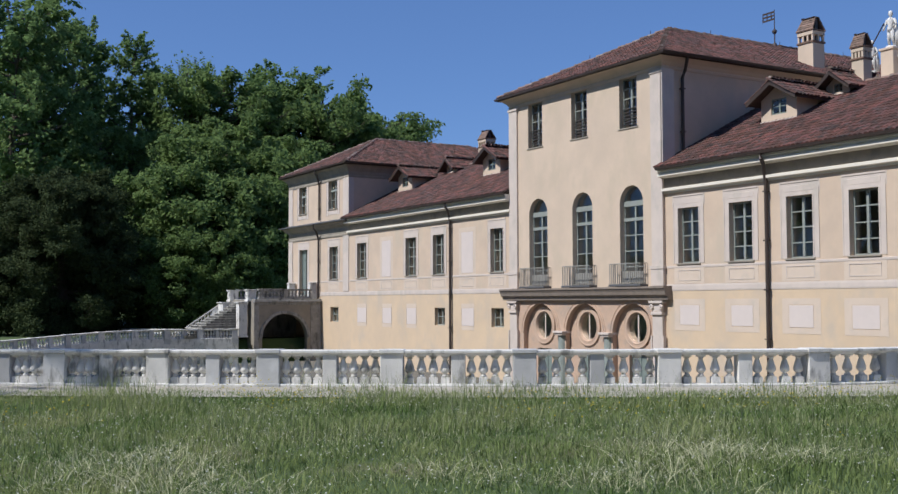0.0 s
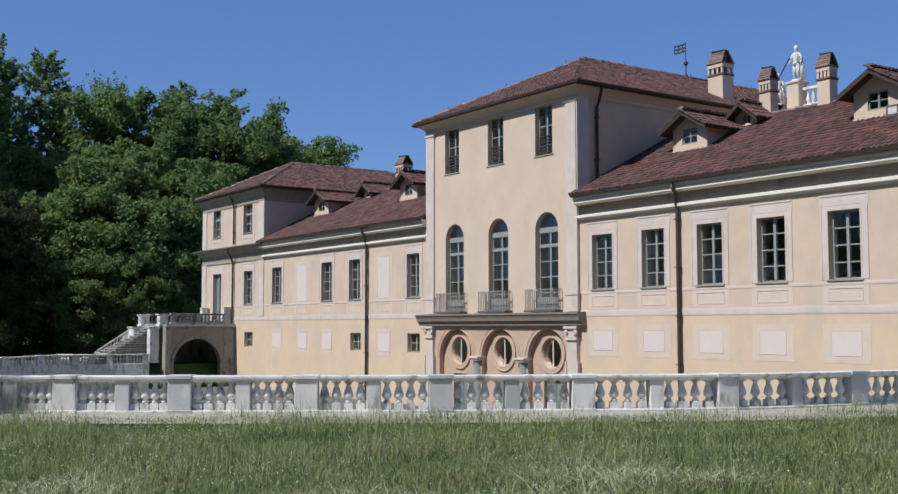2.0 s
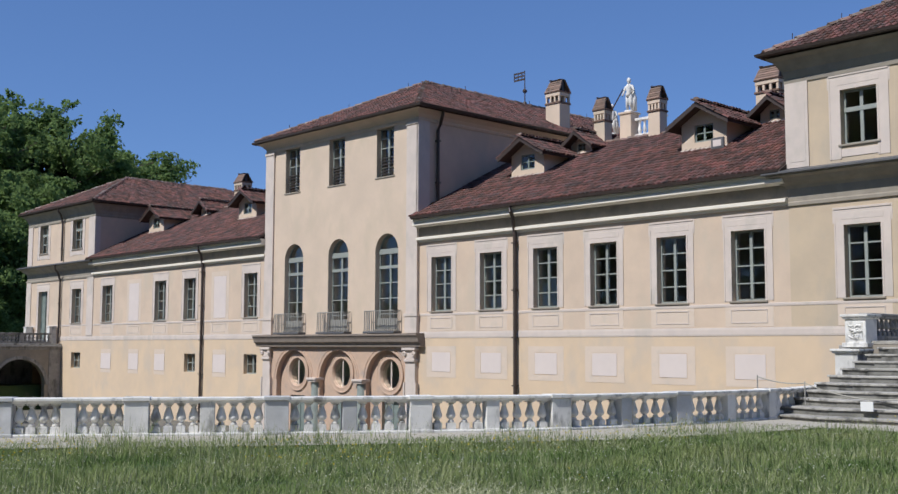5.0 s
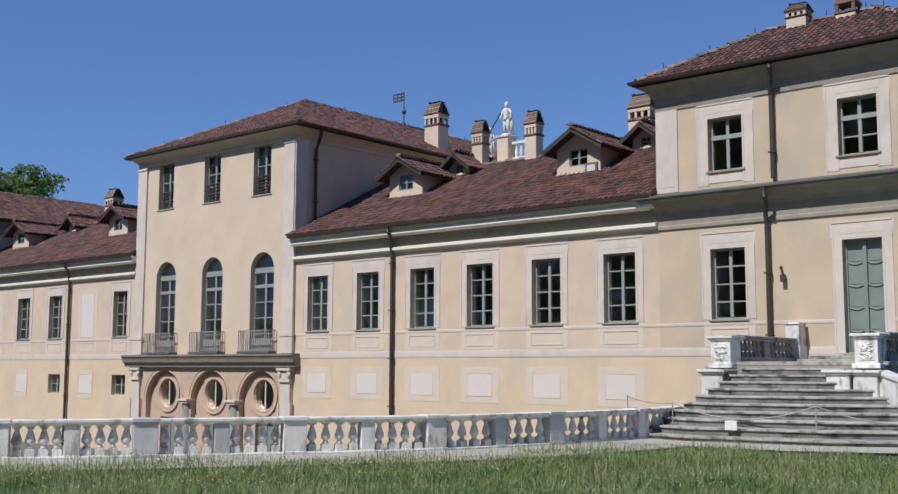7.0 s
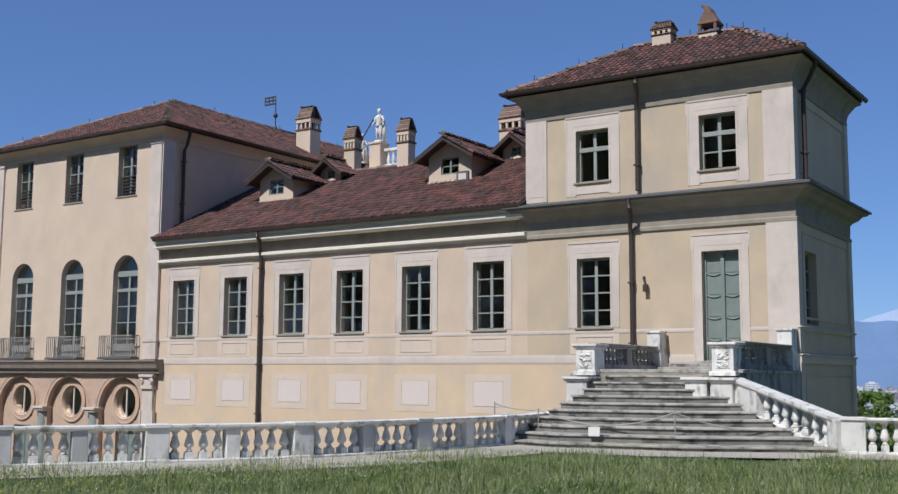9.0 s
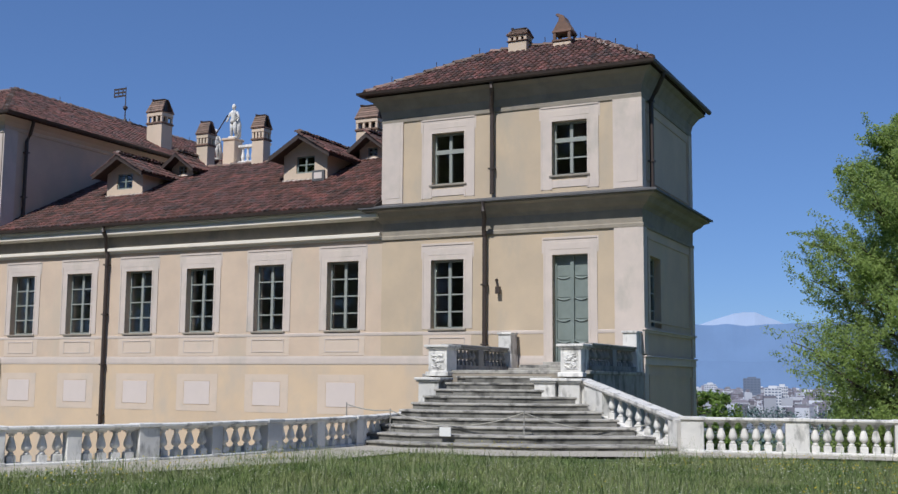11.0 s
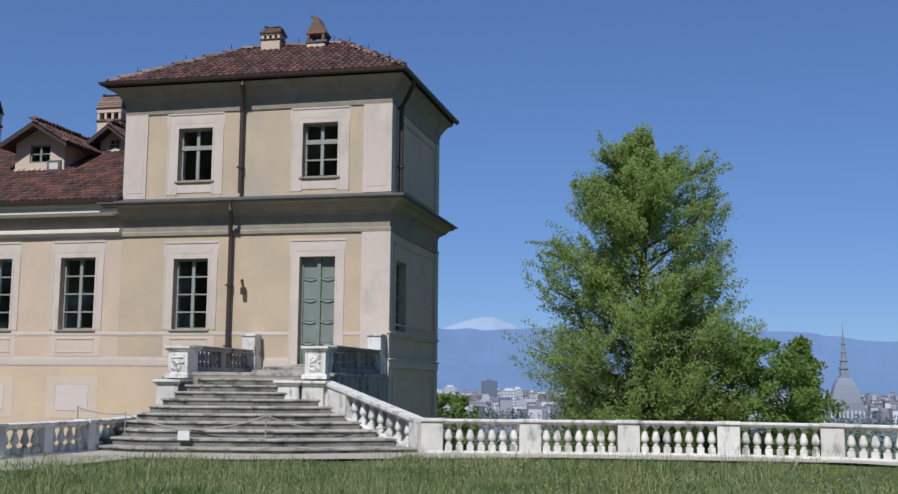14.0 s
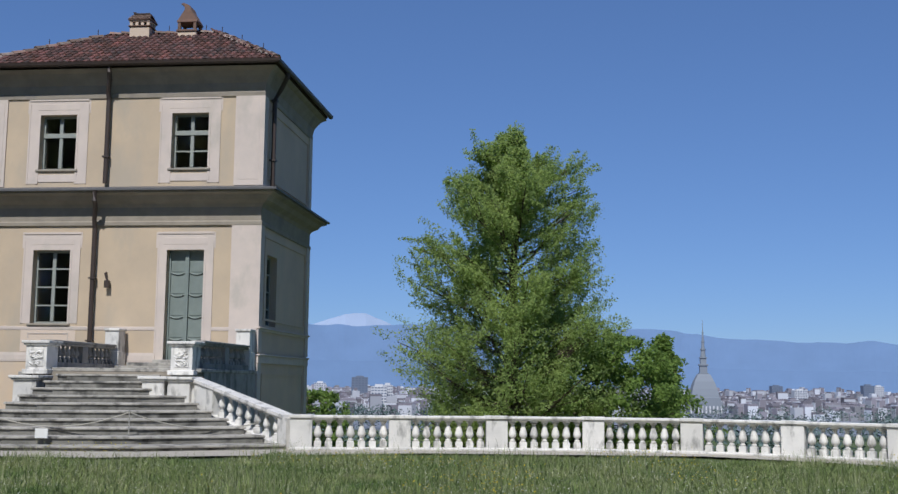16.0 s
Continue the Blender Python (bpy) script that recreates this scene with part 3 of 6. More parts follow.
# side and back walls, floors of the rooms
def shell(x0, x1, y1, z1, name="wall"):
    part(name, boxes((x1 - THICK, x1, FRONT + THICK, y1, COURT, z1)), PLASTER, villa)
    part(name, boxes((x0, x0 + THICK, FRONT + THICK, y1, COURT, z1)), PLASTER, villa)
    part("back_wall", boxes((x0 + THICK, x1 - THICK, y1 - THICK, y1, COURT, z1)), PLASTER, villa)
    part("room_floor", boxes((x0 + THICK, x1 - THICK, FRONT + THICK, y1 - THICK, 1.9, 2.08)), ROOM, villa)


PAV_BACK, FAR_BACK, TOWER_BACK, WING_BACK = 38.3, 50.0, 58.0, 45.2
side_holes = [(FRONT + 0.85, FRONT + 2.05, 3.2, 5.4, False)]
bm = wall_with(bmesh.new(), FRONT + THICK, PAV_BACK, COURT, 11.0, -PAV[1], -PAV[1] + THICK, side_holes)
bmesh.ops.transform(bm, matrix=Matrix(((0, -1, 0, 0), (1, 0, 0, 0), (0, 0, 1, 0), (0, 0, 0, 1))), verts=bm.verts)
part("wall", bm, PLASTER, villa)
part("wall", boxes((PAV[0], PAV[0] + THICK, FRONT + THICK, PAV_BACK, COURT, 11.0)), PLASTER, villa)
part("back_wall", boxes((PAV[0] + THICK, PAV[1] - THICK, PAV_BACK - THICK, PAV_BACK, COURT, 11.0)), PLASTER, villa)
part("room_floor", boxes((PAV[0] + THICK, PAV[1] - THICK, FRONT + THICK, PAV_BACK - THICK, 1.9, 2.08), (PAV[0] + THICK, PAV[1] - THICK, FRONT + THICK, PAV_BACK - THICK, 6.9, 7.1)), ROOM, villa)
shell(*FAR_PAV, FAR_BACK, 11.0)
shell(*TOWER, TOWER_BACK, 12.2)
for a, b in ((TOWER[1], PAV[0]), (FAR_PAV[1], TOWER[0])):
    part("back_wall", boxes((a, b, WING_BACK - THICK, WING_BACK, COURT, 7.2)), PLASTER, villa)
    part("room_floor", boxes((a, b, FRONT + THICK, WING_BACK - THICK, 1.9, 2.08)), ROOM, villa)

# windows
for a, b in WINGS:
    window(a, b, SILL, HEAD)
    surround(a, b, SILL, HEAD, 0.3, 0.55)
    apron(a, b, SILL)
    blank_panel(a + 0.02, b - 0.03, 0.58, 1.45)
for a, b, real in FAR_WING:
    if real:
        window(a, b, SILL, HEAD)
        surround(a, b, SILL, HEAD, 0.28, 0.5, ears=False)
    else:
        blank_panel(a, b, SILL, HEAD, 0.26)
    apron(a, b, SILL)
for a, b in FAR_BLANKS:
    blank_panel(a, b, 0.22, 1.25, 0.0)
for a, b in SMALL:
    window(a, b, 0.22, 1.25, rows=2, sill=False)
for (a, b), top in ((PAV_WIN, 5.45), (FAR_WIN, 5.5)):
    window(a, b, SILL, top)
    surround(a, b, SILL, top, 0.32, 0.55)
    apron(a, b, SILL)
for (a, b), z0, z1 in ((PAV_WIN, *UP), (PAV_DOOR, *UP), (FAR_UP[0], 8.2, 10.2), (FAR_UP[1], 8.2, 10.2)):
    if (a, b) == PAV_WIN:
        window(a, b, z0, z1, cross=1, splits=[0, 0.64, 1])
    else:
        window(a, b, z0, z1, cross=2, splits=[0, 0.33, 0.66, 1])
    surround(a, b, z0, z1, 0.38, 0.5, bottom=0.45)
    part("under_panel", boxes((a, b, FRONT - 0.02, FRONT + 0.02, z0 - 0.4, z0 - 0.16), bevel=0.006), PALE, villa)
for a, b in TOWER_UP:
    win = window(a, b, 9.47, 11.76, rows=5, y=TOWER_Y + 0.28)
    for k in range(6):
        part("rail", boxes((a, b, TOWER_Y + 0.17, TOWER_Y + 0.2, 9.6 + 0.15 * k, 9.635 + 0.15 * k)), COPPER, win)
for a, b in ARCHED:
    window(a, b, 2.45, 6.82, rows=5, y=TOWER_Y + 0.3, arched=True, cross=4)
win = window(FRONT + 0.85, FRONT + 2.05, 3.2, 5.4, y=FRONT + 1.45, turn=0.0, sill=False)
turn_side = Matrix.Translation((PAV[1] - 0.26, FRONT + 1.45, 3.2)) @ pose(0, 0, 0, 0, 0, 90)
win.matrix_basis = turn_side

# doors of the pavilions: two leaves of louvred shutters
for (a, b), top in ((PAV_DOOR, 5.45), (FAR_DOOR, 5.5)):
    mid, h = (a + b) / 2, top - 2.12
    door = part("door", boxes((a, a + 0.06, FRONT + 0.2, FRONT + 0.3, 2.12, top), (b - 0.06, b, FRONT + 0.2, FRONT + 0.3, 2.12, top), (a, b, FRONT + 0.2, FRONT + 0.3, top - 0.06, top), (mid - 0.06, mid + 0.06, FRONT + 0.17, FRONT + 0.27, 2.12, top)), SHUTTER, villa, "grey green wooden double door")
    for x0, x1 in ((a + 0.06, mid - 0.06), (mid + 0.06, b - 0.06)):
        part("leaf", boxes((x0, x1, FRONT + 0.25, FRONT + 0.28, 2.12, top - 0.06)), SHUTTER, door)
        for k in range(1, 5):
            z = 2.12 + h * k / 5
            bm = bmesh.new()
            drape = [(x0 + (x1 - x0) * u / 8, FRONT + 0.232, z - 0.07 * math.sin(math.pi * u / 8)) for u in range(9)]
            tube(bm, drape, 0.022, 5)
            box(bm, x0, x1, FRONT + 0.235, FRONT + 0.25, z + 0.02, z + 0.06)
            part("rail", bm, SHUTTER, door)
    surround(a, b, 2.12, top, 0.3, 0.55)
    part("threshold", boxes((a - 0.2, b + 0.2, FRONT - 0.34, FRONT + 0.3, 2.02, 2.12), bevel=0.012), STEP_STONE, door)

# belts, pilasters and cornices
for a, b in ((TOWER[1], PAV[0]), (PAV[0], PAV[1]), (FAR_PAV[1], TOWER[0]), (FAR_PAV[0], FAR_PAV[1])):
    door = PAV_DOOR if (a, b) == PAV else FAR_DOOR if (a, b) == FAR_PAV else None
    spans = [(a, b)] if not door else [(a, door[0] - 0.3), (door[1] + 0.3, b)]
    for c, d in spans:
        profile_x("belt", c, d, [(-0.02, 2.04), (0.012, 2.04), (0.02, 2.1), (0.02, 2.24), (0.012, 2.32), (-0.02, 2.32)], PALE)
        profile_x("belt", c, d, [(-0.02, 3.0), (0.01, 3.0), (0.018, 3.04), (0.018, 3.1), (-0.02, 3.12)], PALE)
for a, b in ((TOWER[1], PAV[0]), (FAR_PAV[1], TOWER[0])):
    profile_x("fillet", a, b, [(-0.05, 6.24), (0.06, 6.24), (0.08, 6.31), (0.2, 6.34), (0.2, 6.44), (0.1, 6.47), (-0.05, 6.47)], WHITE)
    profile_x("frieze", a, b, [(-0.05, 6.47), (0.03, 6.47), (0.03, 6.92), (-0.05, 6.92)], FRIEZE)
    profile_x("cornice", a, b, [(-0.05, 6.9), (0.18, 6.92), (0.3, 6.95), (0.42, 6.96), (0.42, 7.07), (0.36, 7.09), (0.38, 7.16), (0.46, 7.18), (0.46, 7.26), (-0.05, 7.26)], WHITE)


def ring_cornice(name, x0, x1, y1, section, material, y0=FRONT):
    """A moulding round the three free sides of a block."""
    bm = bmesh.new()
    sweep(bm, section, [(x0, y1, 0), (x0, y0, 0), (x1, y0, 0), (x1, y1, 0)])
    return part(name, bm, material, villa)


def corner_ring(bm, x0, x1, y0, y1, section):
    """Mitred moulding on a rectangle, seen from outside."""
    rings = []
    for o, z in section:
        rings.append([bm.verts.new(p) for p in ((x0 - o, y0 - o, z), (x1 + o, y0 - o, z), (x1 + o, y1 + o, z), (x0 - o, y1 + o, z))])
    for a, b in zip(rings, rings[1:]):
        for k in range(4):
            bm.faces.new((a[k], a[(k + 1) % 4], b[(k + 1) % 4], b[k]))
    return bm


for (a, b), back in ((PAV, PAV_BACK), (FAR_PAV, FAR_BACK)):
    part("cornice", corner_ring(bmesh.new(), a, b, FRONT, back, [(-0.02, 6.2), (0.06, 6.2), (0.06, 6.3), (0.02, 6.34), (0.03, 6.75), (0.1, 6.85), (0.26, 6.95), (0.36, 7.08), (0.52, 7.14), (0.52, 7.24)]), STUCCO, villa)
    part("drip_roof", corner_ring(bmesh.new(), a, b, FRONT, back, [(0.5, 7.2), (0.62, 7.2), (0.62, 7.26), (0.3, 7.34), (-0.02, 7.42)]), LEAD, villa, "grey sheet metal over the cornice")
    part("cornice", corner_ring(bmesh.new(), a, b, FRONT, back, [(-0.02, 10.2), (0.04, 10.2), (0.05, 10.32), (0.03, 10.36), (0.08, 10.6), (0.2, 10.8), (0.3, 10.93), (0.42, 11.0), (0.46, 11.04)]), STUCCO, villa)
    for x, w in ((a, 0.78), (b - 0.85, 0.85)):
        shaft = part("pilaster", boxes((x - 0.02, x + w, FRONT - 0.05, FRONT + 0.02, 7.42, 10.2)), PALE, villa)
        part("sunk_panel", boxes((x + 0.1, x + w - 0.1, FRONT - 0.058, FRONT, 7.6, 10.1), bevel=0.004), PALE, shaft)
        if (a, b) == PAV and x == a:
            continue
        part("pilaster", boxes((x - 0.02, x + w, FRONT - 0.05, FRONT + 0.02, 2.36, 6.2)), PALE, villa)
    for z0, z1 in ((2.36, 6.2), (7.42, 10.2)):    # pilasters and sunk field on the sides
        part("pilaster", boxes((b - 0.02, b + 0.05, FRONT - 0.048, FRONT + 0.35, z0, z1)), PALE, villa)
        part("pilaster", boxes((b - 0.02, b + 0.05, back - 0.4, back + 0.02, z0, z1)), PALE, villa)
b, ya, yb = PAV[1], FRONT + 0.35, PAV_BACK - 0.4
for z, t, out in ((2.04, 0.28, 0.07), (3.0, 0.12, 0.06)):
    part("belt", boxes((b - 0.02, b + out, FRONT - 0.05, PAV_BACK + 0.02, z, z + t), (b - 0.02, b + out + 0.05, FRONT - 0.08, PAV_BACK + 0.05, z + t - 0.05, z + t), bevel=0.01), PALE, villa)
for c, d in ((FRONT - 0.048, FRONT + 0.35), (PAV_BACK - 0.4, PAV_BACK + 0.02)):
    part("pilaster", boxes((b - 0.02, b + 0.05, c, d, COURT, 2.04)), PALE, villa)
for z0, z1 in ((-0.6, 1.75), (3.35, 5.95), (7.7, 9.95)):
    for c, d in ((ya + 0.15, ya + 0.21), (yb - 0.21, yb - 0.15)):
        part("panel_edge", boxes((b - 0.01, b + 0.035, c, d, z0, z1)), PLASTER, villa)
    for e in (z0, z1 - 0.06):
        part("panel_edge", boxes((b - 0.01, b + 0.035, ya + 0.21, yb - 0.21, e, e + 0.06)), PLASTER, villa)
part("cornice", corner_ring(bmesh.new(), *TOWER, TOWER_Y, TOWER_BACK, [(-0.02, 11.75), (0.05, 11.75), (0.07, 11.85), (0.05, 11.9), (0.16, 12.05), (0.34, 12.18), (0.46, 12.22)]), PLASTER_TOWER, villa)
for x in (TOWER[0], TOWER[1] - 0.68):
    part("pilaster", boxes((x - 0.03, x + 0.71, TOWER_Y - 0.09, TOWER_Y + 0.02, 3.1, 11.75), (x - 0.1, x + 0.78, TOWER_Y - 0.15, TOWER_Y + 0.02, 3.0, 3.14), (x - 0.06, x + 0.74, TOWER_Y - 0.12, TOWER_Y + 0.02, 2.27, 3.0), (x - 0.08, x + 0.76, TOWER_Y - 0.13, TOWER_Y + 0.02, 11.6, 11.72)), PALE, villa)
part("pilaster", boxes((TOWER[1] - 0.02, TOWER[1] + 0.09, TOWER_Y - 0.09, TOWER_Y + 0.6, 7.3, 11.75)), PALE, villa)

# roofs
def hip_roof(x0, x1, y0, y1, z, rise, o=0.47, along="x", inset=None):
    """A hipped roof bed; returns its corner points."""
    x0, x1, y0, y1 = x0 - o, x1 + o, y0 - o, y1 + o
    if along == "x":
        m, r = (y0 + y1) / 2, inset or (y1 - y0) / 2
        ridge = [(x0 + r, m, z + rise), (x1 - r, m, z + rise)]
    else:
        m, r = (x0 + x1) / 2, inset or (x1 - x0) / 2
        ridge = [(m, y0 + r, z + rise), (m, y1 - r, z + rise)]
    c = [(x0, y0, z), (x1, y0, z), (x1, y1, z), (x0, y1, z)]
    bm = bmesh.new()
    top = [bm.verts.new(p) for p in c]
    low = [bm.verts.new((p[0], p[1], p[2] - 0.10)) for p in c]
    rv = [bm.verts.new(p) for p in ridge]
    if along == "x":
        quads = [(top[0], top[1], rv[1], rv[0]), (top[1], top[2], rv[1]), (top[2], top[3], rv[0], rv[1]), (top[3], top[0], rv[0])]
    else:
        quads = [(top[0], top[1], rv[0]), (top[1], top[2], rv[1], rv[0]), (top[2], top[3], rv[1]), (top[3], top[0], rv[0], rv[1])]
    for q in quads:
        bm.faces.new(q)
    bm.faces.new(low[::-1])
    for k in range(4):
        bm.faces.new((low[k], low[(k + 1) % 4], top[(k + 1) % 4], top[k]))
    roof = part("roof", bm, TILE_BED, villa, "clay tile hipped roof")
    return roof, [Vector(p) for p in c], [Vector(p) for p in ridge]


pav_roof, pav_c, pav_r = hip_roof(*PAV, FRONT, PAV_BACK, EAVE_P, 2.03, along="x", inset=3.1)
far_roof, far_c, far_r = hip_roof(*FAR_PAV, FRONT, FAR_BACK, EAVE_P, 2.6, along="y", inset=5.2)
tower_roof, tow_c, tow_r = hip_roof(*TOWER, TOWER_Y, TOWER_BACK, EAVE_T, 3.1, along="y", inset=6.2)


def gable_roof(x0, x1):
    y0, ym, y1, zt = FRONT - 0.48, 38.3, WING_BACK + 0.6, 10.75
    bm = bmesh.new()
    prism(bm, [(y0, EAVE_W), (ym, zt), (y1, EAVE_W), (y1, EAVE_W - 0.12), (ym, zt - 0.2), (y0, EAVE_W - 0.12)], x0, x1)
    for v in bm.verts:
        v.co = (v.co.y, v.co.x, v.co.z)
    roof = part("roof", bm, TILE_BED, villa, "clay tile pitched roof")
    return roof, [Vector((x0, y0, EAVE_W)), Vector((x1, y0, EAVE_W)), Vector((x1, ym, zt)), Vector((x0, ym, zt))]


wing_roof, wing_q = gable_roof(TOWER[1], PAV[0])
far_wing_roof, far_wing_q = gable_roof(FAR_PAV[1], TOWER[0])


# ---- chimneys, dormers, pipes ----
def chimney(x, y, z0, z1, w, d):
    """A plastered stack with smoke openings under a steep little roof of tiles, open at its gable ends."""
    h, w, d = z1 - z0, w * 0.92, d * 0.92
    at = [z0 + h * f for f in (0.46, 0.50, 0.62, 0.72)]

    def block(name, grow, za, zb, material, label="", bevel=0.012):
        return part(name, boxes((x - w / 2 - grow, x + w / 2 + grow, y - d / 2 - grow, y + d / 2 + grow, za, zb), bevel=bevel), material, ch, label)

    ch = part("chimney", boxes((x - w / 2, x + w / 2, y - d / 2, y + d / 2, z0 - 1.0, at[0]), bevel=0.012), PLASTER_TOWER, villa, "plastered chimney with a steep tiled cap")
    block("band", 0.045, at[0], at[1], BRICK_CAP, "brown brick band")
    block("flue", -0.16, at[1], at[2], COPPER, bevel=0.0)
    for k in range(4):
        for s in (-1, 1):
            part("pier", boxes((x - w / 2 + (w - 0.1) * k / 3, x - w / 2 + (w - 0.1) * k / 3 + 0.1, y + s * (d / 2 - 0.06) - 0.06, y + s * (d / 2 - 0.06) + 0.06, at[1], at[2])), PLASTER_TOWER, ch)
    for s in (-1, 1):
        part("pier", boxes((x + s * (w / 2 - 0.06) - 0.06, x + s * (w / 2 - 0.06) + 0.06, y - 0.05, y + 0.05, at[1], at[2])), PLASTER_TOWER, ch)
    block("slab", 0.02, at[2], at[3] - 0.05, PLASTER_TOWER)
    block("cornice", 0.06, at[3] - 0.05, at[3], BRICK_CAP)
    top = z1 - 0.08
    for s in (-1, 1):                 # two leaning sheets of tiles, each in courses
        slope = bmesh.new()
        n = 5
        for k in range(n):
            f, g = k / n, (k + 1) / n
            ya, yb = y + s * (d / 2 + 0.05) * (1 - 0.72 * f), y + s * (d / 2 + 0.05) * (1 - 0.72 * g)
            za, zb = at[3] + (top - at[3]) * f, at[3] + (top - at[3]) * g
            inset = 0.11 * w * f
            a = [(x - w / 2 - 0.04 + inset, ya + s * 0.025, za), (x + w / 2 + 0.04 - inset, ya + s * 0.025, za), (x + w / 2 + 0.04 - inset, yb, zb), (x - w / 2 - 0.04 + inset, yb, zb)]
            p = [slope.verts.new(v) for v in a] + [slope.verts.new((v[0], v[1] - s * 0.06, v[2])) for v in a]
            for q in ((0, 1, 2, 3), (7, 6, 5, 4), (0, 4, 5, 1), (1, 5, 6, 2), (2, 6, 7, 3), (3, 7, 4, 0)):
                slope.faces.new([p[r] for r in q])
        part("cap_slope", slope, CAP_TILE, ch, "brown tiled cap")
    # dark block filling the open cap
    part("soot", boxes((x - w / 2 + 0.12, x + w / 2 - 0.12, y - d / 2 * 0.25, y + d / 2 * 0.25, at[3], top - 0.02)), COPPER, ch)
    part("cap_ridge", boxes((x - w * 0.42, x + w * 0.42, y - d * 0.24, y + d * 0.24, top, top + 0.045), (x - w * 0.44, x - w * 0.28, y - d * 0.26, y + d * 0.26, top + 0.045, z1), bevel=0.01), COPPER, ch)
    return ch


CHIMNEYS = [(-37.6, 43.0, 13.2, 15.75, 1.05, 0.9), (-30.85, 38.35, 10.75, 12.95, 0.66, 0.58), (-27.85, 38.35, 10.75, 12.95, 0.66, 0.58), (-22.45, 38.5, 10.7, 12.85, 1.1, 0.75),
            (-60.65, 38.4, 10.7, 12.9, 1.0, 0.8), (-14.35, 35.0, 12.95, 13.98, 0.75, 0.6)]
for row in CHIMNEYS:
    chimney(*row)
# chimney of the pavilion with an open bent-tile cover
cw = part("chimney", boxes((-13.0, -12.35, 34.7, 35.3, 12.5, 13.2), bevel=0.012), PLASTER_TOWER, villa, "small chimney with a bent brick hood")
part("band", boxes((-13.04, -12.31, 34.66, 35.34, 13.2, 13.27), (-13.03, -12.32, 34.67, 35.33, 13.52, 13.6), bevel=0.012), BRICK_CAP, cw)
for s in (-1, 1):
    for y in (34.74, 35.26):
        part("pier", boxes((-12.675 + s * 0.27 - 0.05, -12.675 + s * 0.27 + 0.05, y - 0.05, y + 0.05, 13.27, 13.52)), BRICK_CAP, cw)
part("hood", prism(bmesh.new(), [(-13.02, 13.6), (-12.33, 13.6), (-12.42, 13.75), (-12.55, 13.95), (-12.62, 14.12), (-12.7, 14.16), (-12.84, 14.22), (-12.92, 14.18), (-12.8, 14.1), (-12.79, 13.98), (-12.93, 13.75)], 34.72, 35.28), BRICK_CAP, cw)


def dormer(x0, x1, y, z0, eave, top, scale=1.0):
    """A gabled dormer with a small window."""
    mid = (x0 + x1) / 2
    w0, w1, s0, s1 = mid - 0.42 * scale, mid + 0.42 * scale, z0 + 0.38 * scale, z0 + 1.05 * scale
    bm = wall_with(bmesh.new(), x0, x1, z0 - 0.5, eave, y, y + 0.16, [(w0, w1, s0, s1, False)])
    prism(bm, [(x0, eave), (x1, eave), (mid, top - 0.12)], y, y + 0.16)
    ym = y + (top - z0) / 0.49 + 0.1
    for xs in (x0, x1 - 0.12):
        quad = [(y + 0.16, z0 - 0.4), (y + 0.16, eave), (y + (eave - z0) / 0.49, eave), (y + (eave - z0) / 0.49, eave - 0.3)]
        side = bmesh.new()
        prism(side, quad, xs, xs + 0.12)
        for v in side.verts:
            v.co = (v.co.y, v.co.x, v.co.z)
        me2 = bpy.data.meshes.new("tmp")
        side.to_mesh(me2)
        side.free()
        bm.from_mesh(me2)
        bpy.data.meshes.remove(me2)
    dm = part("dormer", bm, PLASTER_TOWER, villa, "gabled roof dormer with a small window")
    slope = (top - eave) / (mid - x0)
    for s, xe in ((-1, x0), (1, x1)):
        o = 0.38
        roof = bmesh.new()
        pts = [(mid, top), (xe + s * o, eave - o * slope), (xe + s * o, eave - o * slope - 0.1), (mid, top - 0.1)]
        prism(roof, pts if s > 0 else pts[::-1], y - 0.5, ym)
        part("roof_slope", roof, TILE_BED, dm)
        a, b = Vector((xe + s * o, y - 0.5, eave - o * slope)), Vector((xe + s * o, ym, eave - o * slope))
        c, d = Vector((mid, ym, top)), Vector((mid, y - 0.5, top))
        tile_field(dm, (a, b, c, d) if s > 0 else (b, a, d, c), 0, seed=int(abs(x0 * 10)) + s)
        part("verge", prism(bmesh.new(), [(mid, top + 0.03), (xe + s * o, eave - o * slope + 0.03), (xe + s * o, eave - o * slope - 0.16), (mid, top - 0.16)], y - 0.53, y - 0.47), COPPER, dm)
    zm = (s0 + s1) / 2
    part("casement", welded(wall_with(bmesh.new(), w0, w1, s0, s1, y + 0.06, y + 0.11, [(a, b, c, d, False) for a, b in ((w0 + 0.06, mid - 0.04), (mid + 0.04, w1 - 0.06)) for c, d in ((s0 + 0.06, zm - 0.02), (zm + 0.02, s1 - 0.06))])), SHUTTER, dm)
    part("pane", boxes((w0 + 0.03, w1 - 0.03, y + 0.08, y + 0.086, s0 + 0.03, s1 - 0.03)), GLASS, dm).visible_shadow = False
    ridge_tiles(dm, (mid, y - 0.5, top + 0.05), (mid, ym, top + 0.05))
    part("sill", boxes((x0 - 0.04, x1 + 0.04, y - 0.06, y + 0.1, z0 + 0.02, z0 + 0.14), bevel=0.01), PALE, dm)
    return dm


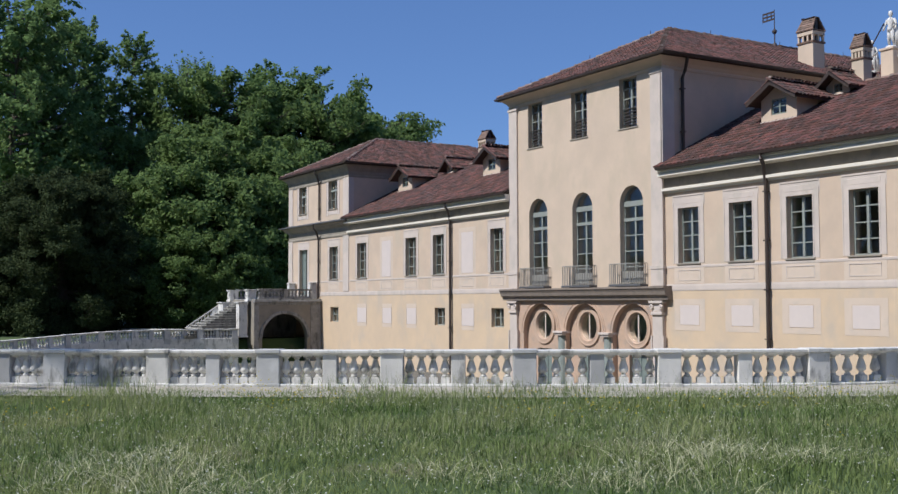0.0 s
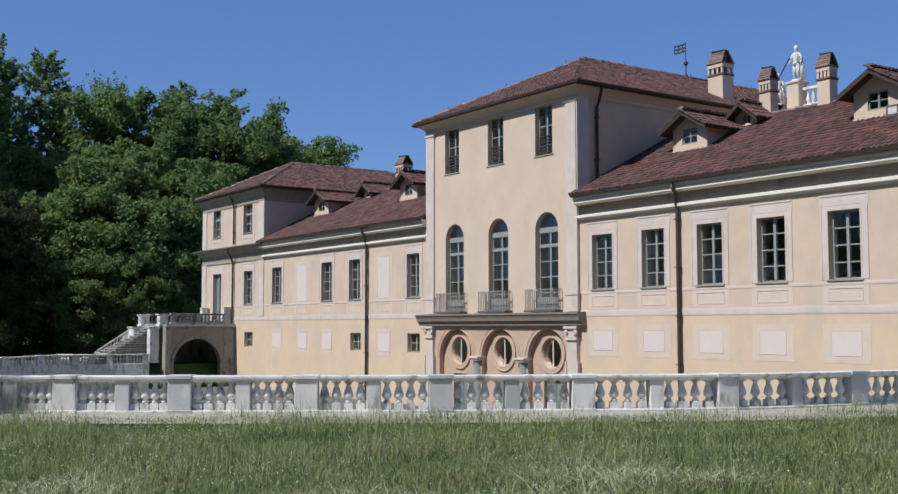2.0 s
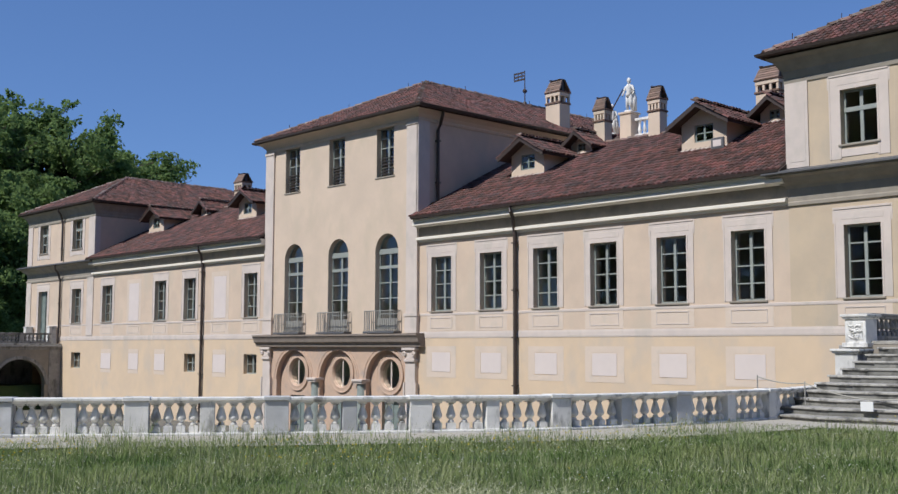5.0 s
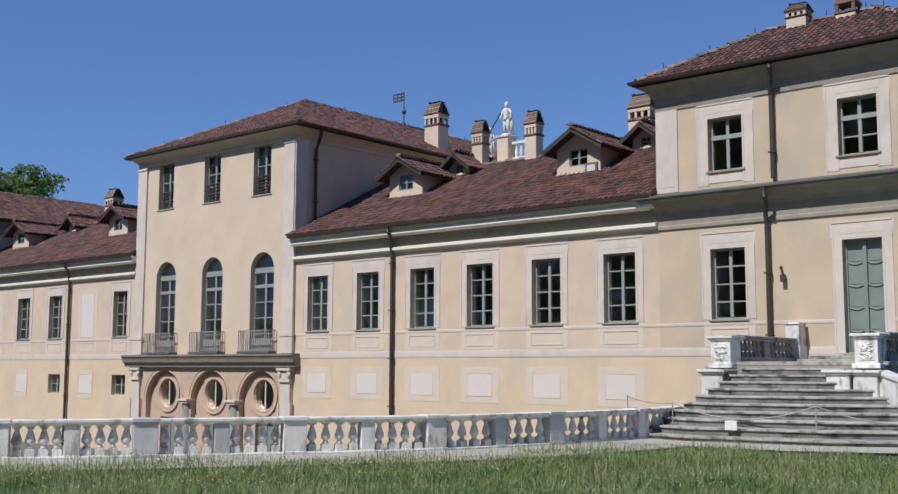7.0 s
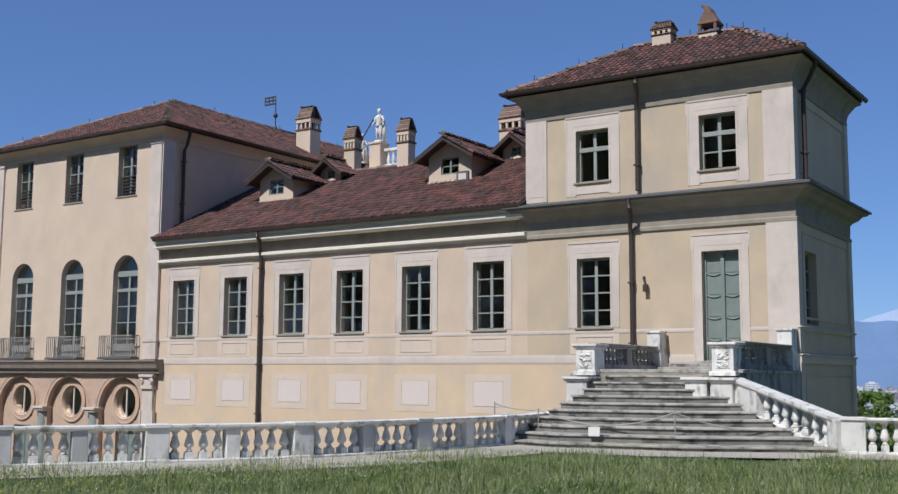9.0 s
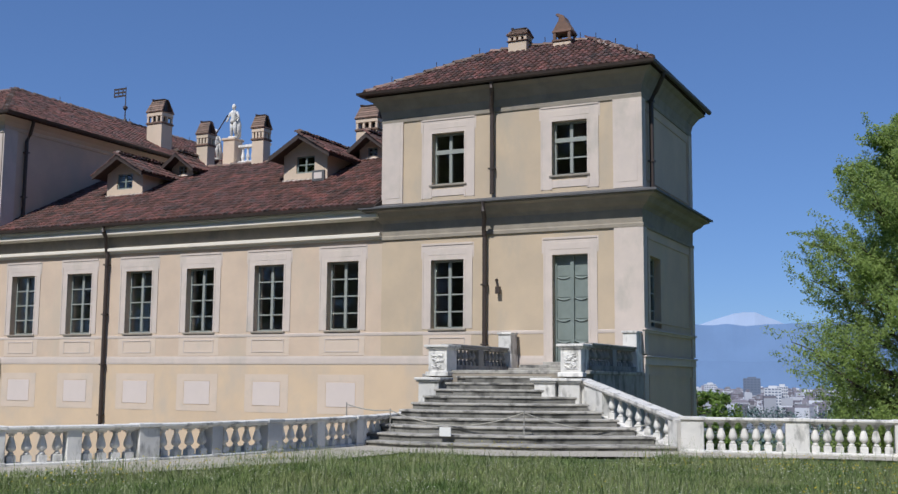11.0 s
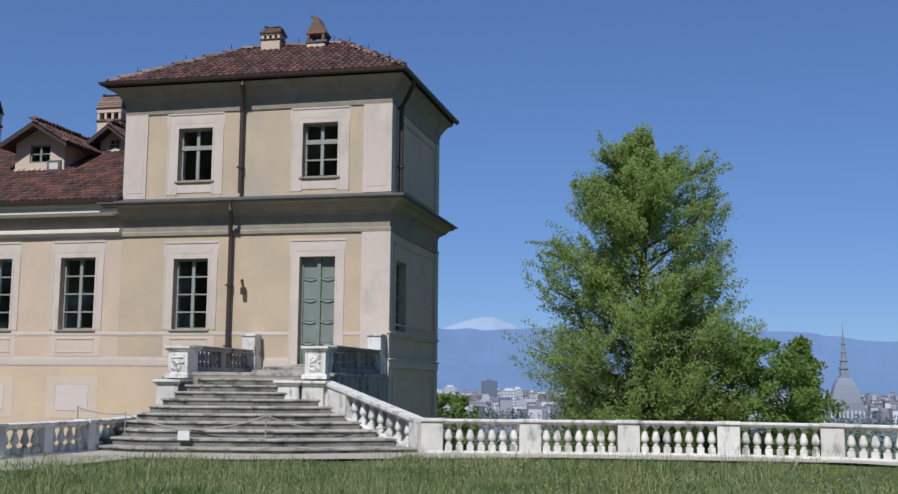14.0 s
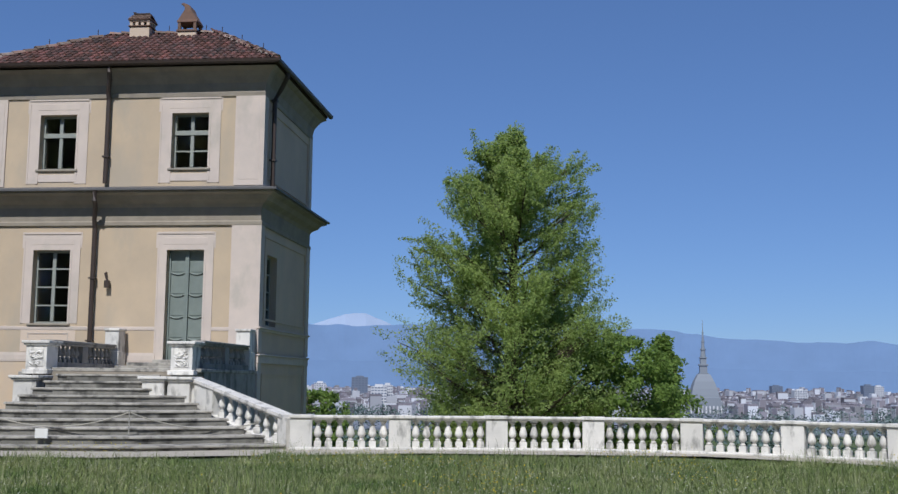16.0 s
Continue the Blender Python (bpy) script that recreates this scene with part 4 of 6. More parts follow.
# ---- clay tiles ----
ARC = [(0.104 * math.cos(math.pi * k / 4), 0.078 * math.sin(math.pi * k / 4)) for k in range(5)]
TILE_V = np.array([(x, 0.0, z + 0.018) for x, z in ARC] + [(x * 0.82, 0.44, z * 0.82) for x, z in ARC])
TILE_F = [(k, k + 1, k + 6, k + 5) for k in range(4)] + [(4, 3, 2, 1, 0)]
tile_me = bpy.data.meshes.new("tile")
tile_me.from_pydata(TILE_V.tolist(), [], TILE_F)
tile_me.materials.append(TILE)


def tile_field(roof, quad, single, seed=0, pitch=(0.215, 0.36)):
    """Rows of half-round tiles on a slope given by its eave and its top; the first ones are single pieces, the rest one sheet."""
    rnd = random.Random(seed)
    a, b, c, d = (Vector(p) for p in quad)
    along, up = (b - a).normalized(), ((c + d) / 2 - (a + b) / 2)
    up = (up - along * up.dot(along))
    length = up.length
    up.normalize()
    out = along.cross(up)
    turn = Matrix((along, up, out)).transposed()
    base = TILE_V @ np.array(turn).T
    rows = max(1, int(length / pitch[1]))
    vs, fs, done = [], [], 0
    for r in range(rows + 1):
        f = min(r * pitch[1] / length, 0.985)
        lo, hi = a.lerp(d, f), b.lerp(c, f)
        t0, t1 = (lo - a).dot(along), (hi - a).dot(along)
        k = math.ceil(t0 / pitch[0])
        while k * pitch[0] <= t1:
            p = a + along * (k * pitch[0] + rnd.uniform(-0.012, 0.012)) + up * (f * length - 0.06 + rnd.uniform(-0.025, 0.025)) + out * (0.012 + rnd.uniform(0, 0.014))
            if done < single:
                m = Matrix.Translation(p) @ turn.to_4x4()
                put("tile", tile_me, TILE, roof, m)
                done += 1
            else:
                n = len(vs)
                vs.extend((base + np.array(p)).tolist())
                fs.extend(tuple(q + n for q in face) for face in TILE_F)
            k += 1
    if vs:
        me = bpy.data.meshes.new("tiles")
        me.from_pydata(vs, [], fs)
        tagged(put("tiles", me, TILE, roof), kind="stuff")


def ridge_tiles(roof, a, b):
    """The larger tiles that cover a ridge or a hip."""
    a, b = Vector(a), Vector(b)
    way = (b - a).normalized()
    side = way.cross(Vector((0, 0, 1))).normalized()
    up = side.cross(way)
    turn = np.array(Matrix((side, way, up)).transposed())
    vs, fs = [], []
    for k in range(int((b - a).length / 0.4)):
        n = len(vs)
        p = a + way * 0.4 * k + up * (0.03 + 0.015 * math.sin(k * 2.3))
        vs.extend(((TILE_V * np.array((1.5, 1.05, 1.5))) @ turn.T + np.array(p)).tolist())
        fs.extend(tuple(q + n for q in face) for face in TILE_F)
    me = bpy.data.meshes.new("ridge_tiles")
    me.from_pydata(vs, [], fs)
    tagged(put("ridge_tiles", me, RIDGE_TILE, roof), kind="stuff")


dormer(-33.35, -31.4, 35.0, 9.05, 10.22, 10.78)
dormer(-24.3, -22.3, 35.0, 9.05, 10.26, 10.85)
dormer(-66.7, -64.7, 35.0, 9.05, 10.22, 10.78)
dormer(-55.7, -53.8, 35.0, 9.05, 10.22, 10.78)
for x in (-31.15, -21.6, -63.2):
    dormer(x - 0.6, x + 0.6, 37.2, 10.15, 10.75, 11.2, 0.55)

# gutters along the eaves and the pipes down the walls
GUTTER = [(0.09 * math.cos(math.pi * k / 6) + 0.09, -0.09 * math.sin(math.pi * k / 6)) for k in range(7)] + [(0.01, 0.012), (0.17, 0.012)][::-1]


def gutter(path):
    bm = bmesh.new()
    sweep(bm, [(0.0, 0.02), (0.02, -0.06), (0.09, -0.1), (0.16, -0.06), (0.18, 0.02), (0.165, 0.02), (0.09, -0.075), (0.015, 0.02)], path)
    return part("gutter", bm, COPPER, villa)


gutter([(TOWER[1] + 0.1, FRONT - 0.48, EAVE_W - 0.03), (PAV[0], FRONT - 0.48, EAVE_W - 0.03)])
gutter([(FAR_PAV[1], FRONT - 0.48, EAVE_W - 0.03), (TOWER[0], FRONT - 0.48, EAVE_W - 0.03)])
for c in (pav_c, far_c, tow_c):
    e = 0.04
    gutter([(c[3].x - e, c[3].y, c[0].z - 0.03), (c[0].x - e, c[0].y - e, c[0].z - 0.03), (c[1].x + e, c[1].y - e, c[0].z - 0.03), (c[2].x + e, c[2].y, c[0].z - 0.03)])


def pipe(points, r=0.075):
    bm = tube(bmesh.new(), points, r, 8)
    top = max(p[2] for p in points)
    x, y, z = points[-1]
    for zz in np.arange(points[-1][2] + 0.8, points[-2][2], 1.9):
        box(bm, x - 0.1, x + 0.1, y - 0.1, y + 0.1, zz, zz + 0.05)
    return part("downpipe", bm, COPPER, villa)


def wall_pipe(x, eave, low, y=FRONT, over=0.56, shift=0.16):
    return pipe([(x + shift, y - over, eave), (x + shift, y - over, eave - 0.3), (x + shift * 0.6, y - over * 0.62, eave - 0.5), (x, y - 0.2, eave - 0.85), (x, y - 0.13, eave - 1.1), (x, y - 0.13, low)])


wall_pipe(-30.2, EAVE_W, COURT)
wall_pipe(-54.35, EAVE_W, COURT)
wall_pipe(-14.05, EAVE_P, 7.5, over=0.56)
wall_pipe(-14.3, 7.2, 1.85, over=0.6)
wall_pipe(-73.1, EAVE_P, 7.5, over=0.56)
wall_pipe(-73.2, 7.2, 1.85, over=0.6)
for x, y, top, low in ((TOWER[1], FRONT + 1.0, EAVE_T, 8.2), (PAV[1], FRONT + 0.75, EAVE_P, 7.5)):
    pipe([(x + 0.55, y - 0.1, top - 0.05), (x + 0.53, y - 0.08, top - 0.25), (x + 0.3, y, top - 0.65), (x + 0.13, y, top - 0.95), (x + 0.13, y, low)])
# lamp bracket on the pavilion's wall
lb = bmesh.new()
tube(lb, [(-13.92, FRONT + 0.01, 4.75), (-13.9, FRONT - 0.14, 4.72), (-13.82, FRONT - 0.16, 4.5)], 0.035, 6)
box(lb, -13.9, -13.76, FRONT - 0.2, FRONT - 0.06, 4.28, 4.5)
part("wall_lamp", lb, COPPER, villa, "dark iron wall lamp")
# flood lamp and little box on the dormer
fl = part("flood_lamp", boxes((-22.75, -22.2, 34.62, 34.7, 9.0, 9.42), (-22.5, -22.44, 34.7, 34.95, 9.1, 9.2), bevel=0.01), LEAD, villa, "flood lamp on the dormer")
part("lamp_glass", boxes((-22.65, -22.3, 34.6, 34.618, 9.09, 9.33)), PALE_PANEL, fl)
# wind vane on the tower's ridge
vane = bmesh.new()
lathe([(0.16, 0), (0.1, 0.25), (0.035, 0.3), (0.03, 0.75), (0.13, 0.85), (0.13, 0.95), (0.03, 1.05), (0.022, 2.1)], 8, (-42.1, 45.3, 15.4), vane)
for k in range(3):
    box(vane, -42.95, -42.08, 45.29, 45.31, 16.95 + 0.2 * k, 17.05 + 0.2 * k)
for k in range(3):
    box(vane, -42.95 + 0.3 * k, -42.9 + 0.3 * k, 45.285, 45.315, 16.95, 17.45)
part("wind_vane", vane, COPPER, villa, "dark iron wind vane")

# parapet with statues behind the wing's ridge
part("terrace_block", boxes((TOWER[1] + 0.1, -27.0, 42.0, 48.0, 7.0, 11.7)), PLASTER, villa)
ped = boxes((-34.0, -33.3, 43.6, 44.3, 11.7, 13.38), (-34.06, -33.24, 43.54, 44.36, 13.38, 13.5), bevel=0.02)
part("pedestal", ped, PLASTER_TOWER, villa)
part("parapet_rail", boxes((-33.2, -31.4, 43.8, 44.1, 13.0, 13.12)), MARBLE, villa)
part("parapet_plinth", boxes((-33.2, -31.4, 43.8, 44.1, 11.7, 12.3)), MARBLE, villa)
for k in range(6):
    part("baluster", lathe([(0.1, 12.3), (0.06, 12.35), (0.1, 12.5), (0.05, 12.8), (0.08, 13.0)], 8, (-33.0 + 0.3 * k, 43.95, 0)), MARBLE, villa)


def statue(x, y, z, s, turn):
    bm = bmesh.new()
    lathe([(0.27, 0), (0.27, 0.1), (0.22, 0.12)], 10, bm=bm)
    tube(bm, [(-0.1, 0, 0.1), (-0.11, -0.02, 0.5), (-0.08, 0, 0.95)], [0.06, 0.085, 0.12], 8)
    tube(bm, [(0.16, 0.05, 0.1), (0.13, -0.08, 0.5), (0.08, 0, 0.95)], [0.06, 0.085, 0.12], 8)
    tube(bm, [(0, 0, 0.85), (0.0, 0.01, 1.0), (0.02, 0, 1.15), (0.01, 0, 1.38), (0.0, 0, 1.5), (0.0, 0, 1.56)], [0.17, 0.19, 0.15, 0.21, 0.17, 0.07], 10)
    lathe([(0.05, 1.54), (0.06, 1.6), (0.1, 1.66), (0.115, 1.74), (0.1, 1.84), (0.04, 1.9)], 8, (0.01, -0.01, 0), bm)
    tube(bm, [(0.19, 0, 1.46), (0.31, 0.02, 1.2), (0.2, -0.14, 1.02)], [0.07, 0.055, 0.045], 6)
    tube(bm, [(-0.19, 0, 1.46), (-0.33, -0.02, 1.2), (-0.36, -0.12, 0.95)], [0.07, 0.055, 0.045], 6)
    tube(bm, [(0.16, 0.12, 1.4), (0.24, 0.16, 0.8), (0.22, 0.14, 0.1)], [0.08, 0.13, 0.15], 7)
    me = mesh_of(bm, "statue", True)
    return tagged(put("statue", me, MARBLE, None, pose(x, y, z, 0, 0, turn) @ Matrix.Scale(s, 4)), "white marble standing statue on the roof parapet", "statue", "roof statues")


statue(-33.65, 43.95, 13.5, 0.95, 0)
part("pedestal", boxes((-35.2, -34.6, 43.6, 44.3, 11.7, 12.5), bevel=0.02), PLASTER_TOWER, villa)
statue(-34.75, 43.95, 12.5, 0.85, 20)
part("stay_rod", tube(bmesh.new(), [(-34.75, 43.85, 13.7), (-33.95, 43.85, 14.75)], 0.03, 6), COPPER, villa)


# ---- balustrades ----
BAL_H = 0.74
baluster_me = {}


def baluster_mesh(h):
    if h not in baluster_me:
        prof = [(0.045, 0.24), (0.06, 0.27), (0.06, 0.30), (0.036, 0.335), (0.04, 0.36), (0.078, 0.42), (0.091, 0.48), (0.086, 0.55), (0.062, 0.70), (0.042, 0.82), (0.036, 0.86), (0.058, 0.885), (0.058, 0.90), (0.042, 0.92), (0.042, 0.93)]
        bm = lathe([(r, z * h) for r, z in prof], 10)
        for f in bm.faces:
            f.smooth = True
        box(bm, -0.078, 0.078, -0.078, 0.078, 0, 0.22 * h)
        box(bm, -0.066, 0.066, -0.066, 0.066, 0.22 * h, 0.245 * h)
        box(bm, -0.075, 0.075, -0.075, 0.075, 0.93 * h, h)
        baluster_me[h] = mesh_of(bm, "baluster")
    return baluster_me[h]


def balustrade(name, label, path, posts, per_bay, height=BAL_H, post_w=0.42, narrow=False, foot=-0.3):
    """A curved run: plinth, rail, posts at given places of the path, balusters between them."""
    at = Matrix.Translation(path[0])
    bal = thing(name, label, "balustrade", at, "balustrades of the garden")
    plinth_h, rail_h = 0.1, 0.1
    part("plinth", sweep(bmesh.new(), [(-0.17, foot), (0.17, foot), (0.17, plinth_h - 0.02), (0.15, plinth_h), (-0.15, plinth_h), (-0.17, plinth_h - 0.02)], [tuple(p) for p in path]), MARBLE, bal)
    t = height
    part("rail", sweep(bmesh.new(), [(-0.13, t - rail_h), (0.13, t - rail_h), (0.15, t - 0.06), (0.19, t - 0.045), (0.19, t - 0.01), (0.17, t), (-0.17, t), (-0.19, t - 0.01), (-0.19, t - 0.045), (-0.15, t - 0.06)], [tuple(p) for p in path]), MARBLE, bal, "weathered marble hand rail")
    lengths = [0.0]
    for a, b in zip(path, path[1:]):
        lengths.append(lengths[-1] + (b - a).length)

    def along(s):
        s = min(max(s, 0), lengths[-1])
        for k in range(len(path) - 1):
            if lengths[k + 1] >= s:
                f = (s - lengths[k]) / max(1e-6, lengths[k + 1] - lengths[k])
                p, w = path[k].lerp(path[k + 1], f), path[k + 1] - path[k]
                return p, math.degrees(math.atan2(w.y, w.x))
        return path[-1], 0

    places = []
    for k, s in enumerate(posts):
        places.append((s, post_w))
        if narrow and k < len(posts) - 1:
            places.append(((s + posts[k + 1]) / 2, post_w * 0.62))
    for k, (s, w) in enumerate(places):
        p, turn = along(s)
        grow = 0.03 if w == post_w else 0.0
        bm = boxes((-w / 2, w / 2, -0.14 - grow, 0.14 + grow, 0.0, height - 0.06), (-w / 2 - 0.02, w / 2 + 0.02, -0.16 - grow, 0.16 + grow, -0.25, 0.11), bevel=0.01)
        if grow:
            box(bm, -w / 2 - 0.025, w / 2 + 0.025, -0.21, 0.21, height - 0.058, height + 0.012, 0.01)
        part("post", bm, BLUE_MARBLE if narrow and (k * 7) % 5 in (0, 3) else MARBLE, bal, at=Matrix.Translation(p) @ pose(0, 0, 0, 0, 0, turn))
    hb = height - plinth_h - rail_h + 0.004
    for (s0, w0), (s1, w1) in zip(places, places[1:]):
        a, b = s0 + w0 / 2, s1 - w1 / 2
        for k in range(per_bay):
            p, turn = along(a + (b - a) * (k + 0.5) / per_bay)
            put("baluster", baluster_mesh(round(hb, 3)), MARBLE, bal, Matrix.Translation((p.x, p.y, p.z + plinth_h - 0.002)) @ pose(0, 0, 0, 0, 0, turn))
    return bal


def stations(path, ys):
    """Lengths along a path at which it passes the given y."""
    run, out = 0.0, []
    todo = list(ys)
    for a, b in zip(path, path[1:]):
        while todo and b.y <= todo[0] <= a.y:
            out.append(run + (a - b).length * (a.y - todo[0]) / max(1e-6, a.y - b.y))
            todo.pop(0)
        run += (b - a).length
    return out


run = smooth_path(RIGHT_RUN, 0.25)
balustrade("balustrade", "weathered white and grey marble balustrade curving round the lawn", run, stations(run, [25.7, 22.0, 19.05, 16.05, 13.6, 11.35, 9.3, 7.4, 5.7, 4.1, 2.5, 1.0]), 4, 0.72, 0.42, narrow=True)
lawn = smooth_path(LAWN_RUN, 0.25)
balustrade("balustrade", "bright white marble balustrade along the edge of the lawn", lawn, [0.15 + 2.17 * k for k in range(8)], 7, 0.8, 0.48)
far_run = [Vector((mirror_x(p.x), p.y, -0.97 - 0.5 * step01(-p.y, -20, -6))) for p in run]
balustrade("balustrade", "shaded marble balustrade of the far garden", far_run, stations(far_run, [25.7 - 2.3 * k for k in range(10)]), 4, 0.74, 0.42, narrow=True, foot=-1.7)
far_lawn = smooth_path([(-80.2, 24.2, -1.2), (-86, 24.6, -1.3), (-93, 24.0, -1.4), (-100.5, 22.4, -1.5)], 0.4)
balustrade("balustrade", "sunlit marble balustrade of the far lawn", far_lawn, [0.2 + 2.3 * k for k in range(9)], 7, 0.8, 0.48)


# ---- terraces with their stairs ----
RISER = 0.166
TOP_Z = 11 * RISER


def relief(bm, x0, x1, y, z0, z1, seed):
    rnd = random.Random(seed)
    box(bm, x0, x1, y - 0.02, y + 0.02, z0, z1)
    for _ in range(26):
        u, v, s = rnd.uniform(x0 + 0.06, x1 - 0.06), rnd.uniform(z0 + 0.06, z1 - 0.06), rnd.uniform(0.025, 0.06)
        tube(bm, [(u - s, y - 0.025, v - s * rnd.uniform(-1, 1)), (u, y - 0.045, v), (u + s, y - 0.025, v + s * rnd.uniform(-1, 1))], 0.022, 5)


def pedestal(parent, x, y, w, d, z0, z1, carved=False, seed=0):
    bm = boxes((x - w / 2, x + w / 2, y - d / 2, y + d / 2, z0, z1 - 0.1), (x - w / 2 - 0.06, x + w / 2 + 0.06, y - d / 2 - 0.06, y + d / 2 + 0.06, z0, z0 + 0.12), (x - w / 2 - 0.05, x + w / 2 + 0.05, y - d / 2 - 0.05, y + d / 2 + 0.05, z1 - 0.12, z1 - 0.07), (x - w / 2 - 0.09, x + w / 2 + 0.09, y - d / 2 - 0.09, y + d / 2 + 0.09, z1 - 0.07, z1), bevel=0.012)
    p = part("pedestal", bm, MARBLE, parent, "marble pedestal with a carved panel" if carved else "")
    if carved:
        bm = bmesh.new()
        relief(bm, x - w * 0.34, x + w * 0.34, y - d / 2, z0 + 0.2, z1 - 0.2, seed)
        part("carved_panel", bm, MARBLE, p)
    return p


grey_baluster = baluster_mesh(0.51).copy()
grey_baluster.materials.clear()


def side_rail(parent, x, y0, y1, z, h=0.72, n=14):
    # shade on the rails' inner faces is part of this marble's tone
    part("plinth", boxes((x - 0.16, x + 0.16, y0, y1, z, z + 0.14), bevel=0.01), GREY_MARBLE, parent)
    part("rail", boxes((x - 0.15, x + 0.15, y0, y1, z + h - 0.13, z + h - 0.07), (x - 0.19, x + 0.19, y0, y1, z + h - 0.07, z + h), bevel=0.015), GREY_MARBLE, parent)
    half = (y0 + y1) / 2
    part("post", boxes((x - 0.14, x + 0.14, half - 0.17, half + 0.17, z + 0.14, z + h - 0.13)), GREY_MARBLE, parent)
    for a, b in ((y0, half - 0.17), (half + 0.17, y1)):
        for k in range(n // 2):
            put("baluster", grey_baluster, GREY_MARBLE, parent, Matrix.Translation((x, a + (b - a) * (k + 0.5) / (n // 2), z + 0.12)))


def terrace(m, ground, label):
    """The raised landing before a pavilion, its arch to the court and its fan of steps; m maps x."""
    base = Matrix.Translation((m(-11.6), 29.4, COURT))
    ter = thing("stair_terrace", label, "staircase", base, "stairs to the pavilions")
    flip = m(-1) > m(0)

    def X(a, b):
        return (min(m(a), m(b)), max(m(a), m(b)))

    # walls: the side towards the court has an arch
    edge_x = -14.3 if flip else -13.75
    cx = m(edge_x)
    bm = wall_with(bmesh.new(), 26.9, FRONT - 0.01, COURT, TOP_Z - 0.1, 0, 0.5, [(27.5, 30.9, COURT, 0.78, True)])
    for v in bm.verts:
        v.co = (cx + (-v.co.y if flip else v.co.y), v.co.x, v.co.z)
    part("arch_wall", welded(bm), STUCCO, ter, "grey stuccoed wall with a round arch")
    rim = bmesh.new()
    for k in range(18):
        p, q = math.pi * k / 18, math.pi * (k + 1) / 18
        prism(rim, [(29.2 + (1.7 + d) * math.cos(t), -0.92 + (1.7 + d) * math.sin(t)) for d, t in ((0.0, p), (0.0, q), (0.22, q), (0.22, p))], -0.06, 0.03)
    for v in rim.verts:
        v.co = (cx + (-v.co.y if flip else v.co.y), v.co.x, v.co.z)
    part("archivolt", welded(rim), GREY_MARBLE, ter)
    out = -0.03 if not flip else 0.03
    for y0, y1, z0, z1 in ((26.95, 27.25, COURT, 1.4), (31.15, 31.95, COURT, 1.4), (26.9, 31.98, 1.42, 1.58)):
        part("wall_band", boxes((min(cx, cx + out), max(cx, cx + out), y0, y1, z0, z1)), GREY_MARBLE, ter)
    part("wall_cornice", boxes((cx - 0.16, cx + 0.16, 26.85, 31.98, 1.58, 1.72), bevel=0.02), GREY_MARBLE, ter)
    x0, x1 = X(edge_x + 0.5, -9.2)
    part("front_wall", boxes((x0, x1, 26.9, 27.3, COURT, TOP_Z - 0.1)), STUCCO, ter)
    ox = m(-9.55)
    # the wall's shade comes from the marble's dark colour
    part("side_wall", boxes((ox - 0.4, ox, 27.3, FRONT - 0.01, COURT, TOP_Z - 0.1) if flip else (ox, ox + 0.4, 27.3, FRONT - 0.01, COURT, TOP_Z - 0.1)), GREY_MARBLE, ter)
    lx0, lx1 = X(edge_x - 0.02, -9.12)
    part("landing", boxes((lx0, lx1, 26.95, FRONT - 0.01, TOP_Z - 0.1, TOP_Z), bevel=0.015), STEP_STONE, ter)
    for k, (e, f) in enumerate(((-13.05, -9.75), (-12.85, -9.95))):
        a, b = X(e, f)
        part("step", boxes((a, b, 30.85 + 0.36 * k, FRONT - 0.06, TOP_Z + 0.1 * k, TOP_Z + 0.1 * (k + 1)), bevel=0.012), STEP_STONE, ter)
    # fan of steps; the far one spreads less
    low_right = (-8.3, 24.3) if flip else (-6.15, 23.9)
    n = 11 + round((0 - ground) / RISER)
    for i in range(n - 1):
        z = TOP_Z - RISER * (n - 1 - i)
        j = i / (n - 1)
        outline = []
        for (ax, ay), (bx, by) in (((-13.45, 22.3), (-12.6, 27.0)), ((-11.8, 21.9), (-12.35, 26.7)), ((-8.95, 22.4), (-10.6, 26.6)), (low_right, (-10.3, 26.8))):
            f = j if ax < -11 else 1 - (1 - j) ** 1.45
            outline.append((m(ax + (bx - ax) * f), ay + (by - ay) * f))
        outline += [(m(-10.3 + 0.9 * (1 - j) ** 1.45), 27.25), (m(-12.6), 27.25)]
        if not flip:
            outline = outline[::-1]
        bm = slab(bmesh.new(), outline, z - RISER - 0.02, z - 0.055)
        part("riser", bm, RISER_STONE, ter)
        mid = Vector((sum(p[0] for p in outline) / 6, sum(p[1] for p in outline) / 6))
        lip = [tuple(mid + (Vector(p) - mid) * (1 + 0.055 / max(0.5, (Vector(p) - mid).length))) for p in outline]
        bm = slab(bmesh.new(), lip, z - 0.055, z)
        bmesh.ops.bevel(bm, geom=list(bm.edges), offset=0.012, segments=1, affect="EDGES")
        part("step", bm, STEP_STONE, ter)
    # pedestals and rails
    pedestal(ter, m(-13.36), 27.0, 0.56, 0.62, TOP_Z - 0.17, 2.5, True, 3)
    pedestal(ter, m(-13.3), 26.35, 0.6, 0.62, ground, 1.62)
    pedestal(ter, m(-9.55), 27.0, 0.56, 0.62, TOP_Z - 0.17, 2.5, True, 5)
    pedestal(ter, m(-10.0), 26.3, 0.56, 0.6, ground, 1.62)
    pedestal(ter, m(-9.37), 26.32, 0.56, 0.56, ground, 1.615)
